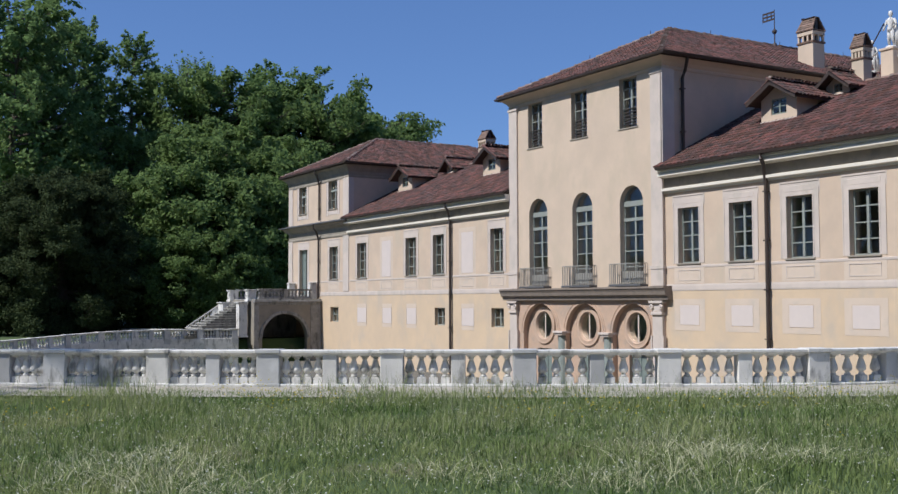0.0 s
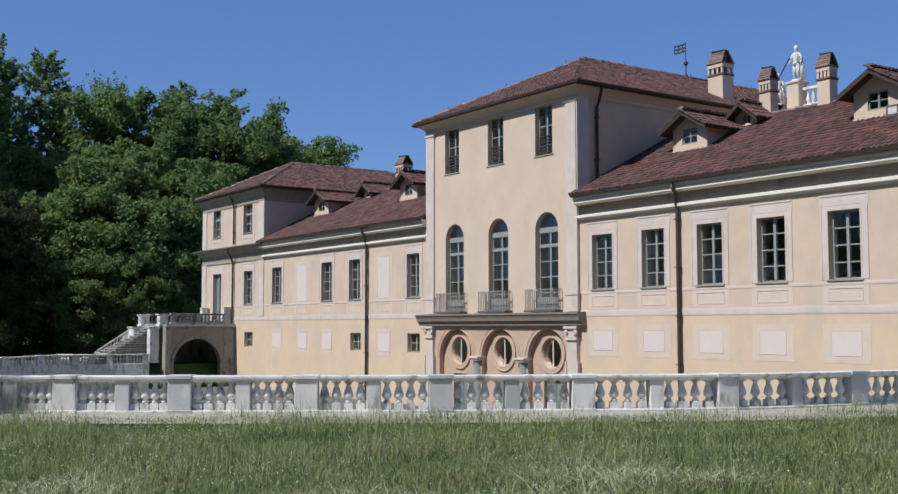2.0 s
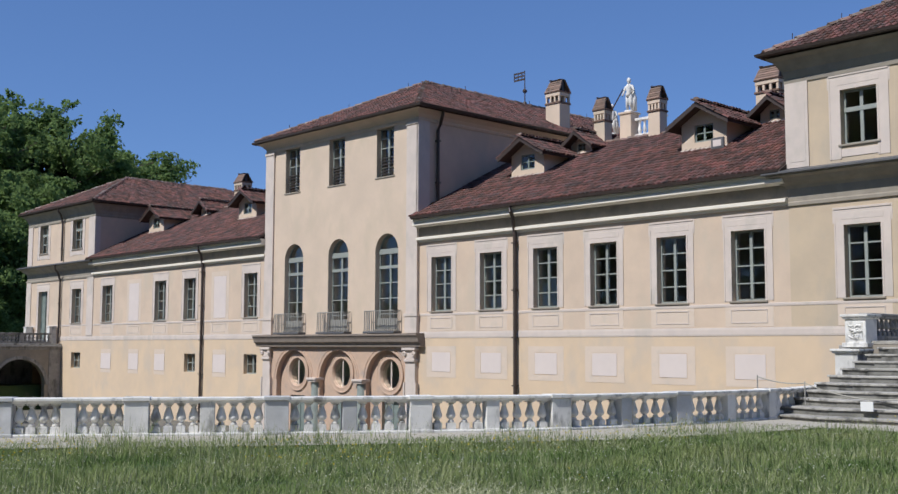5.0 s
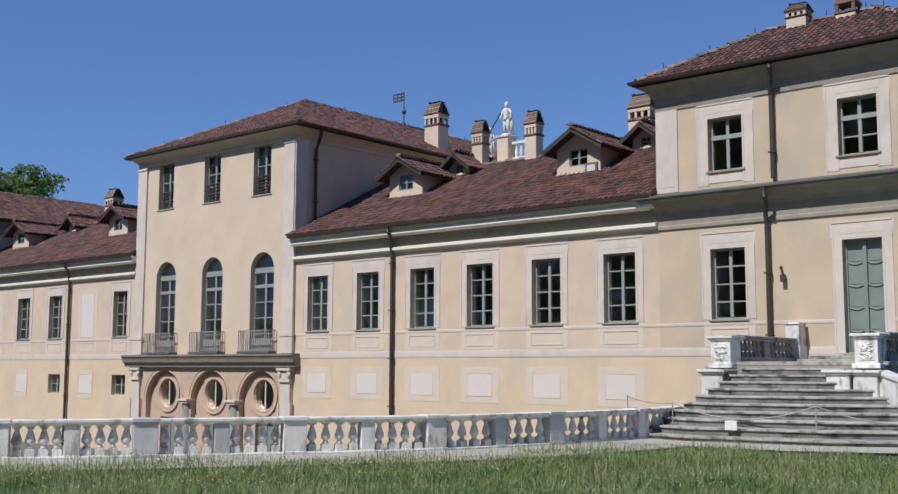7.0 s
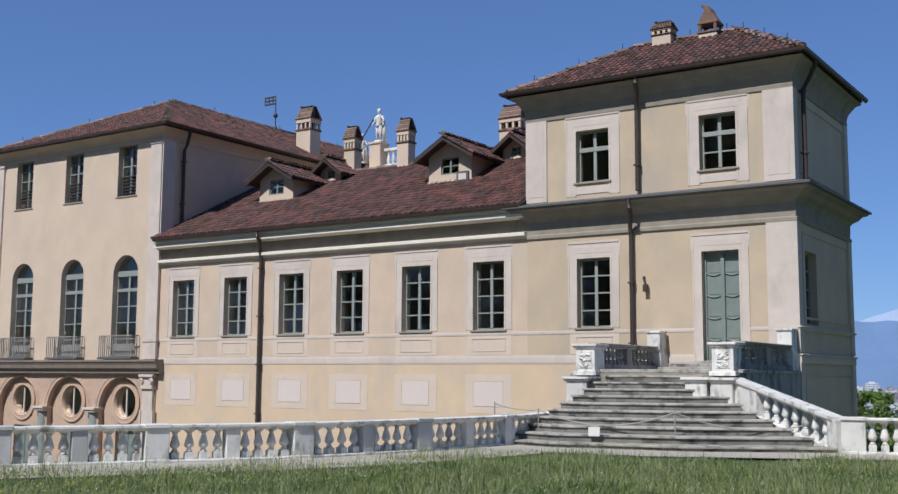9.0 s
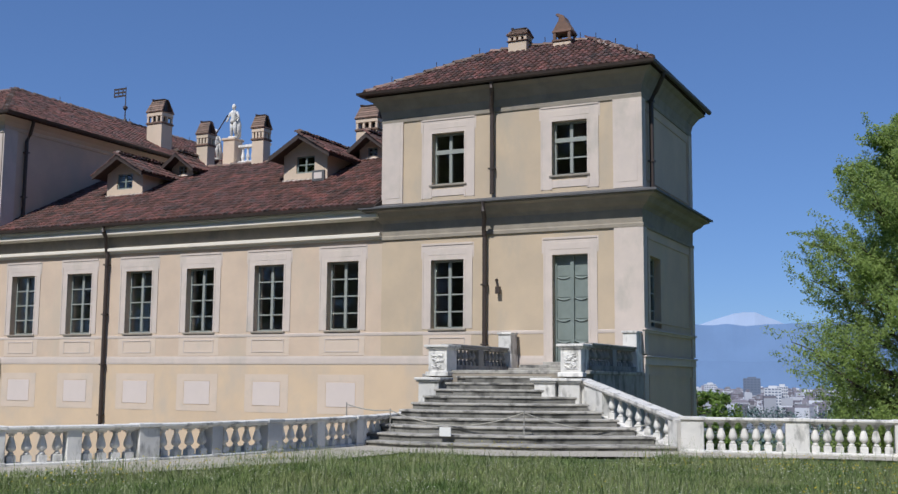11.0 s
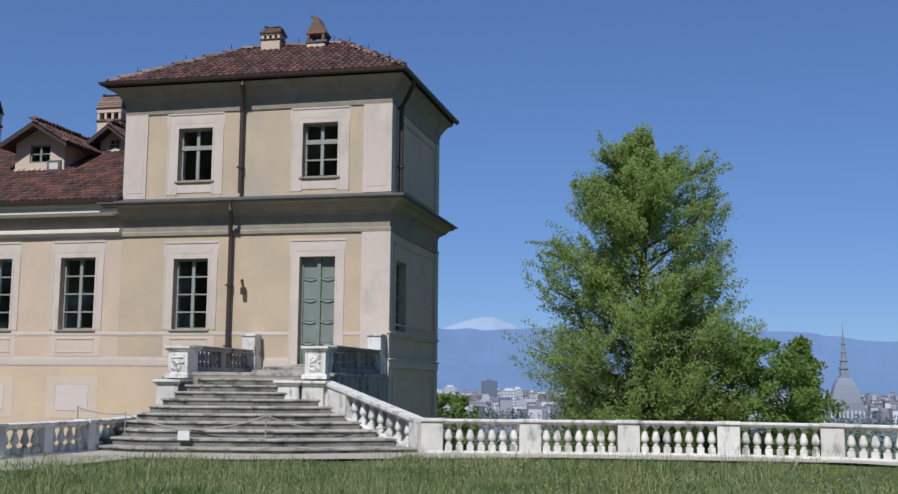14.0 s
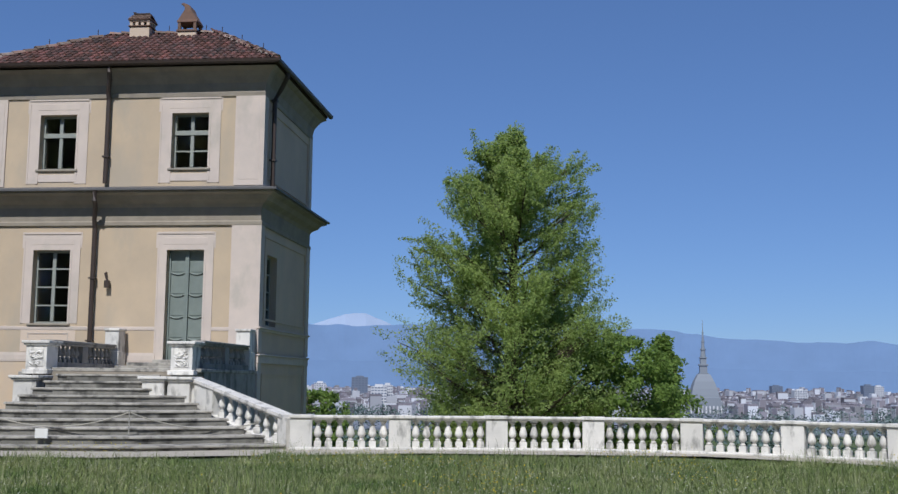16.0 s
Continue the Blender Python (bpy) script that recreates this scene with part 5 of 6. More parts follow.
    side_rail(ter, m(edge_x + 0.35), 27.32, 31.35, TOP_Z)
    side_rail(ter, m(-9.35), 27.32, 31.35, TOP_Z)
    for x in (-13.4, -9.4):           # end posts with a foot block and a flat cap
        a, b = X(x - 0.21, x + 0.21)
        part("end_post", boxes((a, b, 31.4, FRONT - 0.09, TOP_Z, 3.0), (a - 0.03, b + 0.03, 31.36, FRONT - 0.09, 2.96, 3.03), (a - 0.03, b + 0.03, 31.36, FRONT - 0.09, TOP_Z, 2.35), bevel=0.012), MARBLE, ter)
    # sloping rail down to the lawn
    p0, p1 = Vector((m(-9.1), 26.35, 0.84)), Vector((m(-8.05 if flip else -6.15), 24.15, 0.02 + ground))
    path = [p0, p0.lerp(p1, 0.5), p1]
    for name, sec in (("stringer", [(-0.18, -0.75), (0.18, -0.75), (0.18, 0.1), (-0.18, 0.1)]), ("rail", [(-0.14, 0.66), (0.14, 0.66), (0.18, 0.71), (0.18, 0.78), (-0.18, 0.78), (-0.18, 0.71)])):
        part(name, sweep(bmesh.new(), sec, [tuple(p) for p in path]), MARBLE, ter, "sloping marble rail" if name == "rail" else "")
    turn = math.degrees(math.atan2(p1.y - p0.y, p1.x - p0.x))
    part("rail_panel", sweep(bmesh.new(), [(-0.13, 0.08), (0.13, 0.08), (0.13, 0.68), (-0.13, 0.68)], [tuple(p0), tuple(p0.lerp(p1, 0.22))]), MARBLE, ter)
    for f0, w in ((0.24, 0.26), (0.995, 0.3)):
        p = p0.lerp(p1, f0)
        part("post", boxes((-w / 2, w / 2, -0.15, 0.15, -0.2, 0.7)), MARBLE, ter, at=Matrix.Translation(p) @ pose(0, 0, 0, 0, 0, turn))
    for k in range(7):
        p = p0.lerp(p1, 0.33 + 0.66 * k / 7)
        put("baluster", baluster_mesh(0.58), MARBLE, ter, Matrix.Translation((p.x, p.y, p.z + 0.09)))
    return ter


terrace(lambda x: x, 0.0, "grey stone stairs fanning down from a balustraded landing")
terrace(mirror_x, -0.85, "far stone stairs and landing over a round arch")

# rope across the stairs with its notice
rope = thing("rope_barrier", "pale rope slung between two iron pins with a white notice", "barrier", Matrix.Translation((-12.7, 22.9, 0.3)))
pts = []
for (ax, ay, az), (bx, by, bz), sag in (((-13.6, 22.4, 0.98), (-12.7, 22.9, 0.84), 0.06), ((-12.7, 22.9, 0.84), (-9.4, 23.15, 0.84), 0.32), ((-9.4, 23.15, 0.84), (-6.9, 25.1, 0.62), 0.26)):
    for k in range(14):
        u = k / 13
        pts.append((ax + (bx - ax) * u, ay + (by - ay) * u, az + (bz - az) * u - sag * 4 * u * (1 - u)))
ROPE = surf("pale rope", (0.42, 0.40, 0.34), (0.33, 0.31, 0.27), 20, 0.9, 0.2, 80)
part("rope", tube(bmesh.new(), pts, 0.014, 6), ROPE, rope)
for x, y, z0, z1 in ((-13.6, 22.4, 0.1, 1.02), (-12.7, 22.9, 0.1, 0.88), (-9.4, 23.15, 0.1, 0.88), (-6.9, 25.1, 0.1, 0.66)):
    part("pin", tube(bmesh.new(), [(x, y, z0), (x, y, z1)], 0.016, 6), IRON, rope)
NOTICE = surf("white card", (0.72, 0.72, 0.70), (0.68, 0.68, 0.66), 9, 0.6, 0.0)
part("notice", boxes((-11.16, -10.88, 22.42, 22.44, 0.3, 0.5)), NOTICE, rope, "white notice card")

# ---- trees ----
LEAF_LIGHT = leafy("fresh spring leaves", (0.39, 0.49, 0.165), (0.31, 0.41, 0.135), 0.2, 0.6)
LEAF_BUSH = leafy("broad green leaves", (0.26, 0.37, 0.10), (0.20, 0.30, 0.08), 0.22, 0.55)
LEAF_WOOD = leafy("woodland leaves", (0.205, 0.295, 0.11), (0.145, 0.23, 0.085), 0.28, 0.55)
LEAF_WOOD2 = leafy("pale woodland leaves", (0.205, 0.29, 0.10), (0.15, 0.225, 0.08), 0.28, 0.55)
LEAF_DARK = leafy("dark evergreen leaves", (0.07, 0.095, 0.04), (0.05, 0.07, 0.03), 0.2, 0.3)


def leaf_mesh(name, centres, outs, sizes, per, leaf, rng, material, flat=0.5, dirs=None):
    """Many small folded leaves gathered in clumps, or strung along shoots that point along dirs."""
    n = len(centres) * per
    c = np.repeat(centres, per, 0)
    s = np.repeat(sizes, per, 0)
    g = rng.normal(size=(n, 3))
    g /= np.linalg.norm(g, axis=1)[:, None]
    p = c + g * (rng.random((n, 1)) ** 0.45) * s
    if dirs is not None:
        run = rng.uniform(-1, 1, (n, 1))
        p = c + np.repeat(dirs, per, 0) * run * s * 1.5 + g * (rng.random((n, 1)) ** 0.6) * s * (0.62 - 0.25 * run)
    up = np.repeat(outs, per, 0) * 0.6 + rng.normal(size=(n, 3)) * 0.75 + np.array((0, 0, flat))
    up /= np.linalg.norm(up, axis=1)[:, None]
    a = np.cross(up, rng.normal(size=(n, 3)))
    a /= np.linalg.norm(a, axis=1)[:, None]
    b = np.cross(up, a)
    size = leaf * rng.uniform(0.6, 1.3, (n, 1))
    v = np.stack([p - a * size, p - b * size * 0.55 + up * size * 0.2, p + a * size, p + b * size * 0.55 + up * size * 0.2], 1).reshape(-1, 3)
    me = bpy.data.meshes.new(name)
    me.vertices.add(4 * n)
    me.vertices.foreach_set("co", v.ravel())
    me.loops.add(4 * n)
    me.loops.foreach_set("vertex_index", np.arange(4 * n, dtype=np.int32))
    me.polygons.add(n)
    me.polygons.foreach_set("loop_start", np.arange(0, 4 * n, 4, dtype=np.int32))
    me.polygons.foreach_set("loop_total", np.full(n, 4, dtype=np.int32))
    me.update()
    me.validate()
    me.materials.append(material)
    return me


def make_tree(name, label, category, height, width, trunk_r, crown_from, shape, material, seed, clumps, per, leaf, clump, group="", at=None, bare=0.0, rise=0.5, spray=0.0, skew=0.0, limbs=74):
    """A tapered trunk with limbs, and clumps of leaves round the limbs' outer parts; shape gives the crown's reach by height."""
    rng = np.random.default_rng(seed)
    tree = thing(name, label, category, at, group)
    bm = bmesh.new()
    wob = [(rng.normal() * 0.012 * height * f, rng.normal() * 0.012 * height * f) for f in np.linspace(0, 1, 7)]
    spine = [(wob[k][0], wob[k][1], height * 0.93 * k / 6) for k in range(7)]
    tube(bm, spine, [trunk_r * (1 - 0.14 * k) for k in range(7)], 9)
    centres, outs, sizes = [], [], []
    dirs = []
    for i in range(limbs):
        f = crown_from + (0.97 - crown_from) * (i + rng.random()) / limbs
        reach = width / 2 * shape(f) * rng.uniform(0.72, 1.04)
        az = i * 2.4 + rng.normal() * 0.4
        reach *= 1 - skew * math.cos(az)
        k = min(5, int(f / 0.93 * 6))
        u = f / 0.93 * 6 - k
        root = Vector(spine[k]).lerp(Vector(spine[min(k + 1, 6)]), min(u, 1))
        root.z = f * height * (1 - 0.10 * rise)
        way = Vector((math.cos(az), math.sin(az), 0))
        tip = root + way * reach + Vector((0, 0, reach * rise * rng.uniform(0.3, 1.0)))
        mid = root.lerp(tip, 0.5) + Vector((0, 0, -0.04 * reach))
        r = trunk_r * (0.34 - 0.2 * f)
        tube(bm, [root, mid, tip], [r, r * 0.6, r * 0.15], 5)
        nb = max(2, int(clumps / limbs))
        for b in range(nb):
            w = rng.random() ** 0.6
            if rng.random() < bare:
                continue
            p = root.lerp(tip, 0.25 + 0.78 * w) + Vector(np.clip(rng.normal(size=3), -1.4, 1.4)) * reach * 0.12
            p.z += float(np.clip(rng.normal(), -1.5, 1.5)) * 0.03 * height * 0.3
            if b % 3 == 0:
                tube(bm, [root.lerp(tip, max(0.1, w * 0.7)), p], [r * 0.3, r * 0.06], 4)
            centres.append(p)
            dirs.append((way * 0.55 + Vector((0, 0, spray)) + Vector(rng.normal(size=3)) * 0.35).normalized())
            outs.append((p - Vector((0, 0, p.z * 0.9))).normalized())
            sizes.append([clump * rng.uniform(0.55, 1.25) * (1.15 - 0.5 * f) * k2 for k2 in (1, 1, 0.75)])
    part("trunk", bm, BARK, tree, at=None)
    me = leaf_mesh("crown", np.array(centres), np.array(outs), np.array(sizes), per, leaf, rng, material, dirs=np.array(dirs) if spray else None)
    put("crown", me, material, tree)
    return tree


def place(tree, m):
    """Moves a finished tree, with its parts, to where it grows."""
    tree.matrix_basis = m
    return tree


def pyramid(f):
    return max(0.12, min(1.0, 0.55 + 2.0 * (f - 0.08)) if f < 0.3 else 1.0 - 0.82 * ((f - 0.3) / 0.7) ** 1.5)


def upright(f):
    return float(np.interp(f, [0.05, 0.12, 0.3, 0.45, 0.6, 0.75, 0.88, 1.0], [0.6, 0.9, 1.0, 0.86, 0.8, 0.66, 0.42, 0.1]))


def column(f):
    return max(0.15, (0.42 + 0.5 * math.sin(math.pi * min(1, f))) * (1 + 0.28 * math.sin(23 * f)) * (1.0 if f < 0.85 else 0.7))


def dome(f):
    return max(0.2, math.sqrt(max(0.0, 1 - ((f - 0.52) / 0.5) ** 2)))


def tall(f):
    return max(0.18, 0.5 + 0.5 * math.sin(math.pi * (f - 0.1)) - 0.35 * max(0, f - 0.75))


def ball(f):
    return max(0.15, math.sqrt(max(0.0, 1 - ((f - 0.42) / 0.6) ** 2)))


# the single tree beyond the lawn's balustrade
lone = make_tree("tree", "tall fresh green tree beyond the white balustrade", "tree", 16.9, 9.7, 0.36, 0.07, upright, LEAF_LIGHT, 11, 1800, 150, 0.052, 0.66, rise=0.7, spray=0.8, skew=0.0, limbs=96)
place(lone, pose(-2.2, 45.0, -4.0))
bush = make_tree("tree", "low dark green tree beside the tall one", "tree", 8.5, 8.2, 0.16, 0.1, dome, LEAF_BUSH, 12, 640, 90, 0.085, 0.6, rise=0.3)
place(bush, pose(1.35, 47.0, -5.0))
for x, y, s, tall_, seed in ((-14.2, 60.0, 6.0, 7.6, 13), (4.35, 50.5, 1.3, 8.3, 14)):
    b = make_tree("tree", "small rounded green tree below the terrace", "tree", tall_, s, 0.12, 0.1, dome if s > 3 else upright, LEAF_BUSH, seed, 240, 60, 0.12, 0.6, rise=0.3)
    place(b, pose(x, y, -6.5 if s > 3 else -4.3))

# woods on the slope behind the far pavilion
kinds = [make_tree("tree", "tall woodland tree in full leaf", "tree", 25, 11, 0.42, 0.16, tall, LEAF_WOOD, 21, 520, 55, 0.2, 1.15, "woodland trees", bare=0.1, spray=0.5),
         make_tree("tree", "broad woodland tree in fresh leaf", "tree", 21, 14, 0.45, 0.12, dome, LEAF_WOOD2, 22, 560, 58, 0.21, 1.25, "woodland trees", bare=0.05),
         make_tree("tree", "slender woodland tree with thin foliage", "tree", 28, 8.2, 0.3, 0.22, column, LEAF_WOOD, 23, 380, 46, 0.19, 0.95, "woodland trees", bare=0.2, spray=0.6),
         make_tree("tree", "dense low woodland tree", "tree", 14, 13, 0.3, 0.06, ball, LEAF_WOOD2, 24, 560, 56, 0.21, 1.25, "woodland trees"),
         make_tree("tree", "thin bare-topped woodland tree", "tree", 25, 8.5, 0.15, 0.3, column, LEAF_WOOD, 25, 330, 14, 0.14, 0.9, "woodland trees", bare=0.2, rise=0.9, spray=0.9, limbs=110)]
yew = make_tree("tree", "broad dark evergreen tree clipped to a dome", "tree", 14.4, 15.2, 0.6, 0.03, ball, LEAF_DARK, 26, 3000, 90, 0.11, 0.85, rise=0.15)
place(yew, pose(-98.2, 18.9, -1.8))
# direction (x/y), distance, height over the ground there, which kind, size
WOODS = [(6.7, 116, 30, 0, 1.42), (6.1, 128, 0, 2, 1.3), (5.05, 126, 0, 2, 1.3), (4.75, 134, 0, 2, 1.3), (3.98, 130, 0, 2, 1.2), (3.75, 136, 0, 2, 1.24), (4.4, 140, 0, 2, 1.05), (3.4, 138, 0, 4, 1.38), (3.2, 134, 0, 4, 1.34), (3.3, 128, 0, 4, 1.25),
         (3.02, 128, 0, 1, 1.42), (2.84, 130, 0, 0, 1.26), (2.66, 136, 0, 4, 1.2), (2.47, 138, 0, 0, 1.26), (2.3, 134, 0, 1, 1.34), (2.18, 138, 0, 1, 1.38), (2.1, 142, 0, 0, 1.08), (1.95, 146, 0, 1, 1.36), (1.86, 150, 0, 1, 1.05),
         (3.5, 106, 0, 3, 1.1), (3.25, 112, 0, 1, 1.0), (3.0, 108, 0, 3, 1.15), (2.8, 112, 0, 3, 1.1), (2.95, 118, 0, 1, 1.05), (2.6, 116, 0, 3, 1.25), (2.5, 124, 0, 1, 1.1), (4.4, 118, 0, 1, 1.05), (5.0, 116, 0, 3, 1.2),
         (3.35, 99, 0, 3, 0.6), (3.1, 100, 0, 3, 0.62), (3.55, 108, 0, 3, 0.6), (2.85, 103, 0, 3, 0.6), (6.4, 132, 0, 1, 0.9), (5.5, 130, 0, 3, 1.0), (7.6, 125, 0, 0, 1.2)]
used = set()
for k, (ratio, dist, _, kind, size) in enumerate(WOODS):
    y = dist / math.hypot(1, ratio)
    x = -ratio * y
    m = pose(x, y, land(x, y) - 0.3, 0, 0, k * 77) @ Matrix.Scale(size, 4)
    if kind in used:
        copy_thing(kinds[kind], pose(x, y, land(x, y) - 0.3, 0, 0, k * 77)).scale = (size, size, size * (0.94 + 0.03 * (k % 5)))
    else:
        used.add(kind)
        place(kinds[kind], m)
# a wood behind the camera's left closes the garden and shades the end of the near balustrade
for k, (x, y) in enumerate(((-32.6, -18.9),)):
    copy_thing(kinds[1], pose(x, y, -0.2, 0, 0, 40 * k))

# unseen wood added behind the camera closes the garden and darkens the panes' reflections
brng = np.random.default_rng(31)
ba, bd = brng.uniform(radians(95), radians(290), 1500), brng.uniform(48, 70, 1500)
belt = np.stack([-np.sin(ba) * bd, np.cos(ba) * bd, brng.uniform(0.5, 34, 1500)], 1)
wood = leaf_mesh("woodland", belt, np.tile((0, 0, 1.0), (1500, 1)), np.tile((3.2, 3.2, 2.4), (1500, 1)), 16, 1.1, brng, LEAF_WOOD)
tagged(put("woodland", wood, LEAF_WOOD), "unseen dense green wood added behind the lawn", "woods", kind="stuff")

# ---- meadow ----
rng = np.random.default_rng(5)


def blades(name, n, near, far, h0, h1, width, material, label, lean=0.35, clumped=0.0, margin=1.5):
    """Grass blades, each a bent tapering strip, over the lawn before the camera."""
    az = rng.uniform(radians(-22), radians(88), n)
    r = np.sqrt(rng.uniform(near ** 2, far ** 2, n))
    x, y = -np.sin(az) * r, np.cos(az) * r
    edge = np.array([run_x(v) for v in y])
    keep = (x > edge + margin + 0.3 * np.sin(y * 2.1) + rng.normal(size=n) * 0.15) & (y < np.where(x > -6, 22.9 + 0.02 * x, 20.7 + 0.25 * np.sin(x * 3))) & (y > -6)
    keep &= ~((x > -13.2) & (x < -6.2) & (y > 21.2 + 0.55 * np.maximum(0, x + 9)))
    if clumped:
        v = np.array([noise.noise((a * 0.55, b * 0.55, 3.0)) for a, b in zip(x, y)])
        keep &= v + rng.normal(size=n) * 0.15 > clumped
    x, y = x[keep], y[keep]
    n = len(x)
    patch = np.array([0.75 + 0.9 * abs(noise.noise((a * 0.35, b * 0.35, 7.0))) for a, b in zip(x, y)])
    h = rng.uniform(h0, h1, n) * patch
    ta = rng.uniform(0, 2 * np.pi, n)
    side = np.stack([np.cos(ta), np.sin(ta), 0 * ta], 1)
    bend = np.stack([-np.sin(ta), np.cos(ta), 0 * ta], 1) * (h * rng.uniform(0.05, lean * 2, n))[:, None]
    root = np.stack([x, y, np.zeros(n) - 0.02], 1)
    z = np.array((0, 0, 1.0))
    w = width * rng.uniform(0.6, 1.3, n)[:, None]
    mid = root + bend * 0.35 + z * (h * 0.6)[:, None]
    tip = root + bend + z * h[:, None]
    v = np.stack([root - side * w, root + side * w, mid + side * w * 0.75, mid - side * w * 0.75, tip + side * w * 0.15, tip - side * w * 0.15], 1).reshape(-1, 3)
    i = np.arange(n)[:, None] * 6
    f = np.concatenate([i + np.array([[0, 1, 2, 3]]), i + np.array([[3, 2, 4, 5]])], 1).reshape(-1, 4)
    me = bpy.data.meshes.new(name)
    me.vertices.add(len(v))
    me.vertices.foreach_set("co", v.ravel())
    me.loops.add(f.size)
    me.loops.foreach_set("vertex_index", f.ravel().astype(np.int32))
    me.polygons.add(len(f))
    me.polygons.foreach_set("loop_start", np.arange(0, f.size, 4, dtype=np.int32))
    me.polygons.foreach_set("loop_total", np.full(len(f), 4, dtype=np.int32))
    me.update()
    me.validate()
    return tagged(put(name, me, material), label, "grass", kind="stuff")


GRASS = leafy("grass blades", (0.30, 0.34, 0.14), (0.125, 0.20, 0.06), 0.35, 0.4)
DRY = leafy("dry grass", (0.56, 0.55, 0.36), (0.42, 0.43, 0.27), 0.3, 0.3)
STALK = leafy("seeding stalks", (0.36, 0.37, 0.22), (0.24, 0.28, 0.14), 0.3, 0.3)
blades("grass", 300000, 7.5, 25, 0.05, 0.15, 0.006, GRASS, "uneven green meadow grass", 0.6)
blades("dry_grass", 90000, 7.5, 25, 0.05, 0.15, 0.004, DRY, "pale dry stalks among the grass", 1.2, clumped=0.08)
blades("straw", 14000, 7.5, 12, 0.09, 0.2, 0.005, DRY, "bent pale straws near by", 2.6, clumped=0.2)
blades("weeds", 26000, 13, 25, 0.16, 0.36, 0.006, GRASS, "tall weeds near the balustrade", 0.5, clumped=0.12, margin=0.9)
blades("stalks", 16000, 11, 24, 0.25, 0.52, 0.0035, STALK, "thin seeding stalks standing over the grass", 0.4, clumped=0.08, margin=0.8)
blades("edge_weeds", 60000, 11, 24, 0.04, 0.13, 0.006, STALK, "sparse weeds on the gravel margin", 0.7, clumped=0.0, margin=0.25)


def flowers(name, n, colour, label, near, far, r, h0, h1, cut):
    mat = leafy(name + " petals", colour, tuple(c * 0.85 for c in colour), 0.1, 0.2)
    az = rng.uniform(radians(-22), radians(88), n)
    d = np.sqrt(rng.uniform(near ** 2, far ** 2, n))
    bm = bmesh.new()
    for a, q in zip(az, d):
        x, y = -math.sin(a) * q, math.cos(a) * q
        if x < run_x(y) + 1 or y > 21.5 or noise.noise((x * 0.4, y * 0.4, 11.0)) < cut:
            continue
        z = rng.uniform(h0, h1)
        for k in range(2):
            t = rng.uniform(0, 3)
            vs = [bm.verts.new((x + r * math.cos(t + u), y + r * math.sin(t + u), z + rng.uniform(-1, 1) * r * 0.8)) for u in (0, 1.57, 3.14, 4.71)]
            bm.faces.new(vs)
    return tagged(part(name, bm, mat, None), label, "flowers", kind="stuff")


flowers("yellow_flowers", 7000, (0.55, 0.46, 0.06), "small yellow meadow flowers", 12, 23, 0.014, 0.16, 0.4, 0.2)
flowers("white_flowers", 8000, (0.62, 0.63, 0.54), "small white seed heads in the meadow", 8, 22.5, 0.010, 0.08, 0.22, -0.1)

# gravel margin along the balustrades
gv = bmesh.new()
inner = smooth_path([(p[0] + 2.1, p[1] - 0.8, 0.045) for p in RIGHT_RUN[2:]], 0.5)
outer = smooth_path([(p[0] + 0.0, p[1], 0.05) for p in RIGHT_RUN[2:]], 0.5)
rows_n = min(len(inner), len(outer))
va = [gv.verts.new(p) for p in inner[:rows_n]]
vb = [gv.verts.new(p) for p in outer[:rows_n]]
for k in range(rows_n - 1):
    gv.faces.new((va[k], va[k + 1], vb[k + 1], vb[k]))
tagged(part("path", gv, GRAVEL, None), "pale gravel margin beside the balustrade", "path", kind="structure")
gv = bmesh.new()
a = [gv.verts.new(p) for p in ((-14.0, 20.3, 0.052), (-9, 20.6, 0.052), (-5.6, 22.2, 0.052), (-3, 23.4, 0.052), (3, 23.9, 0.052), (8.5, 20.6, 0.052), (9, 21.8, 0.055), (3, 25.1, 0.055), (-6.2, 24.6, 0.055), (-13, 23, 0.055))]
gv.faces.new(a)
tagged(part("path", gv, GRAVEL, None), "pale gravel margin before the stairs", "path", kind="structure")

# the sunken court before the villa
edge = [(run_x(y) - 1.35, y) for y in np.arange(25.5, 0, -1.0)]
gv = slab(bmesh.new(), [(-14.6, 31.9), *((x, float(y)) for x, y in edge), *((mirror_x(x) + 0.3, float(y)) for x, y in edge[::-1]), (-72.5, 31.9)][::-1], COURT - 0.2, COURT + 0.04)
tagged(part("court", gv, COURT_GRAVEL, None), "dark gravel of the sunken court before the villa", "ground", kind="structure")

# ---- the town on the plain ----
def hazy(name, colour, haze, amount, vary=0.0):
    """Distant surfaces: the blue of the air's haze is mixed into the base colour."""
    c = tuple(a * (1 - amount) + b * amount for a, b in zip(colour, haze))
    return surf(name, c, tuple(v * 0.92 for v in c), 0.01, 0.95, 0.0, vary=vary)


# aerial haze is painted into the far base colours by the share given
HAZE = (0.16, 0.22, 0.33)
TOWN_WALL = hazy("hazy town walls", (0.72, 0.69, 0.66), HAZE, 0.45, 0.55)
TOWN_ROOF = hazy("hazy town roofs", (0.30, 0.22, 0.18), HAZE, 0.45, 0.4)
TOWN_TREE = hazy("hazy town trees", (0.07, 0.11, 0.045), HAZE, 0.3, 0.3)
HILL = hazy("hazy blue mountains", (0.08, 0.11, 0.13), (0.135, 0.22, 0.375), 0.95)
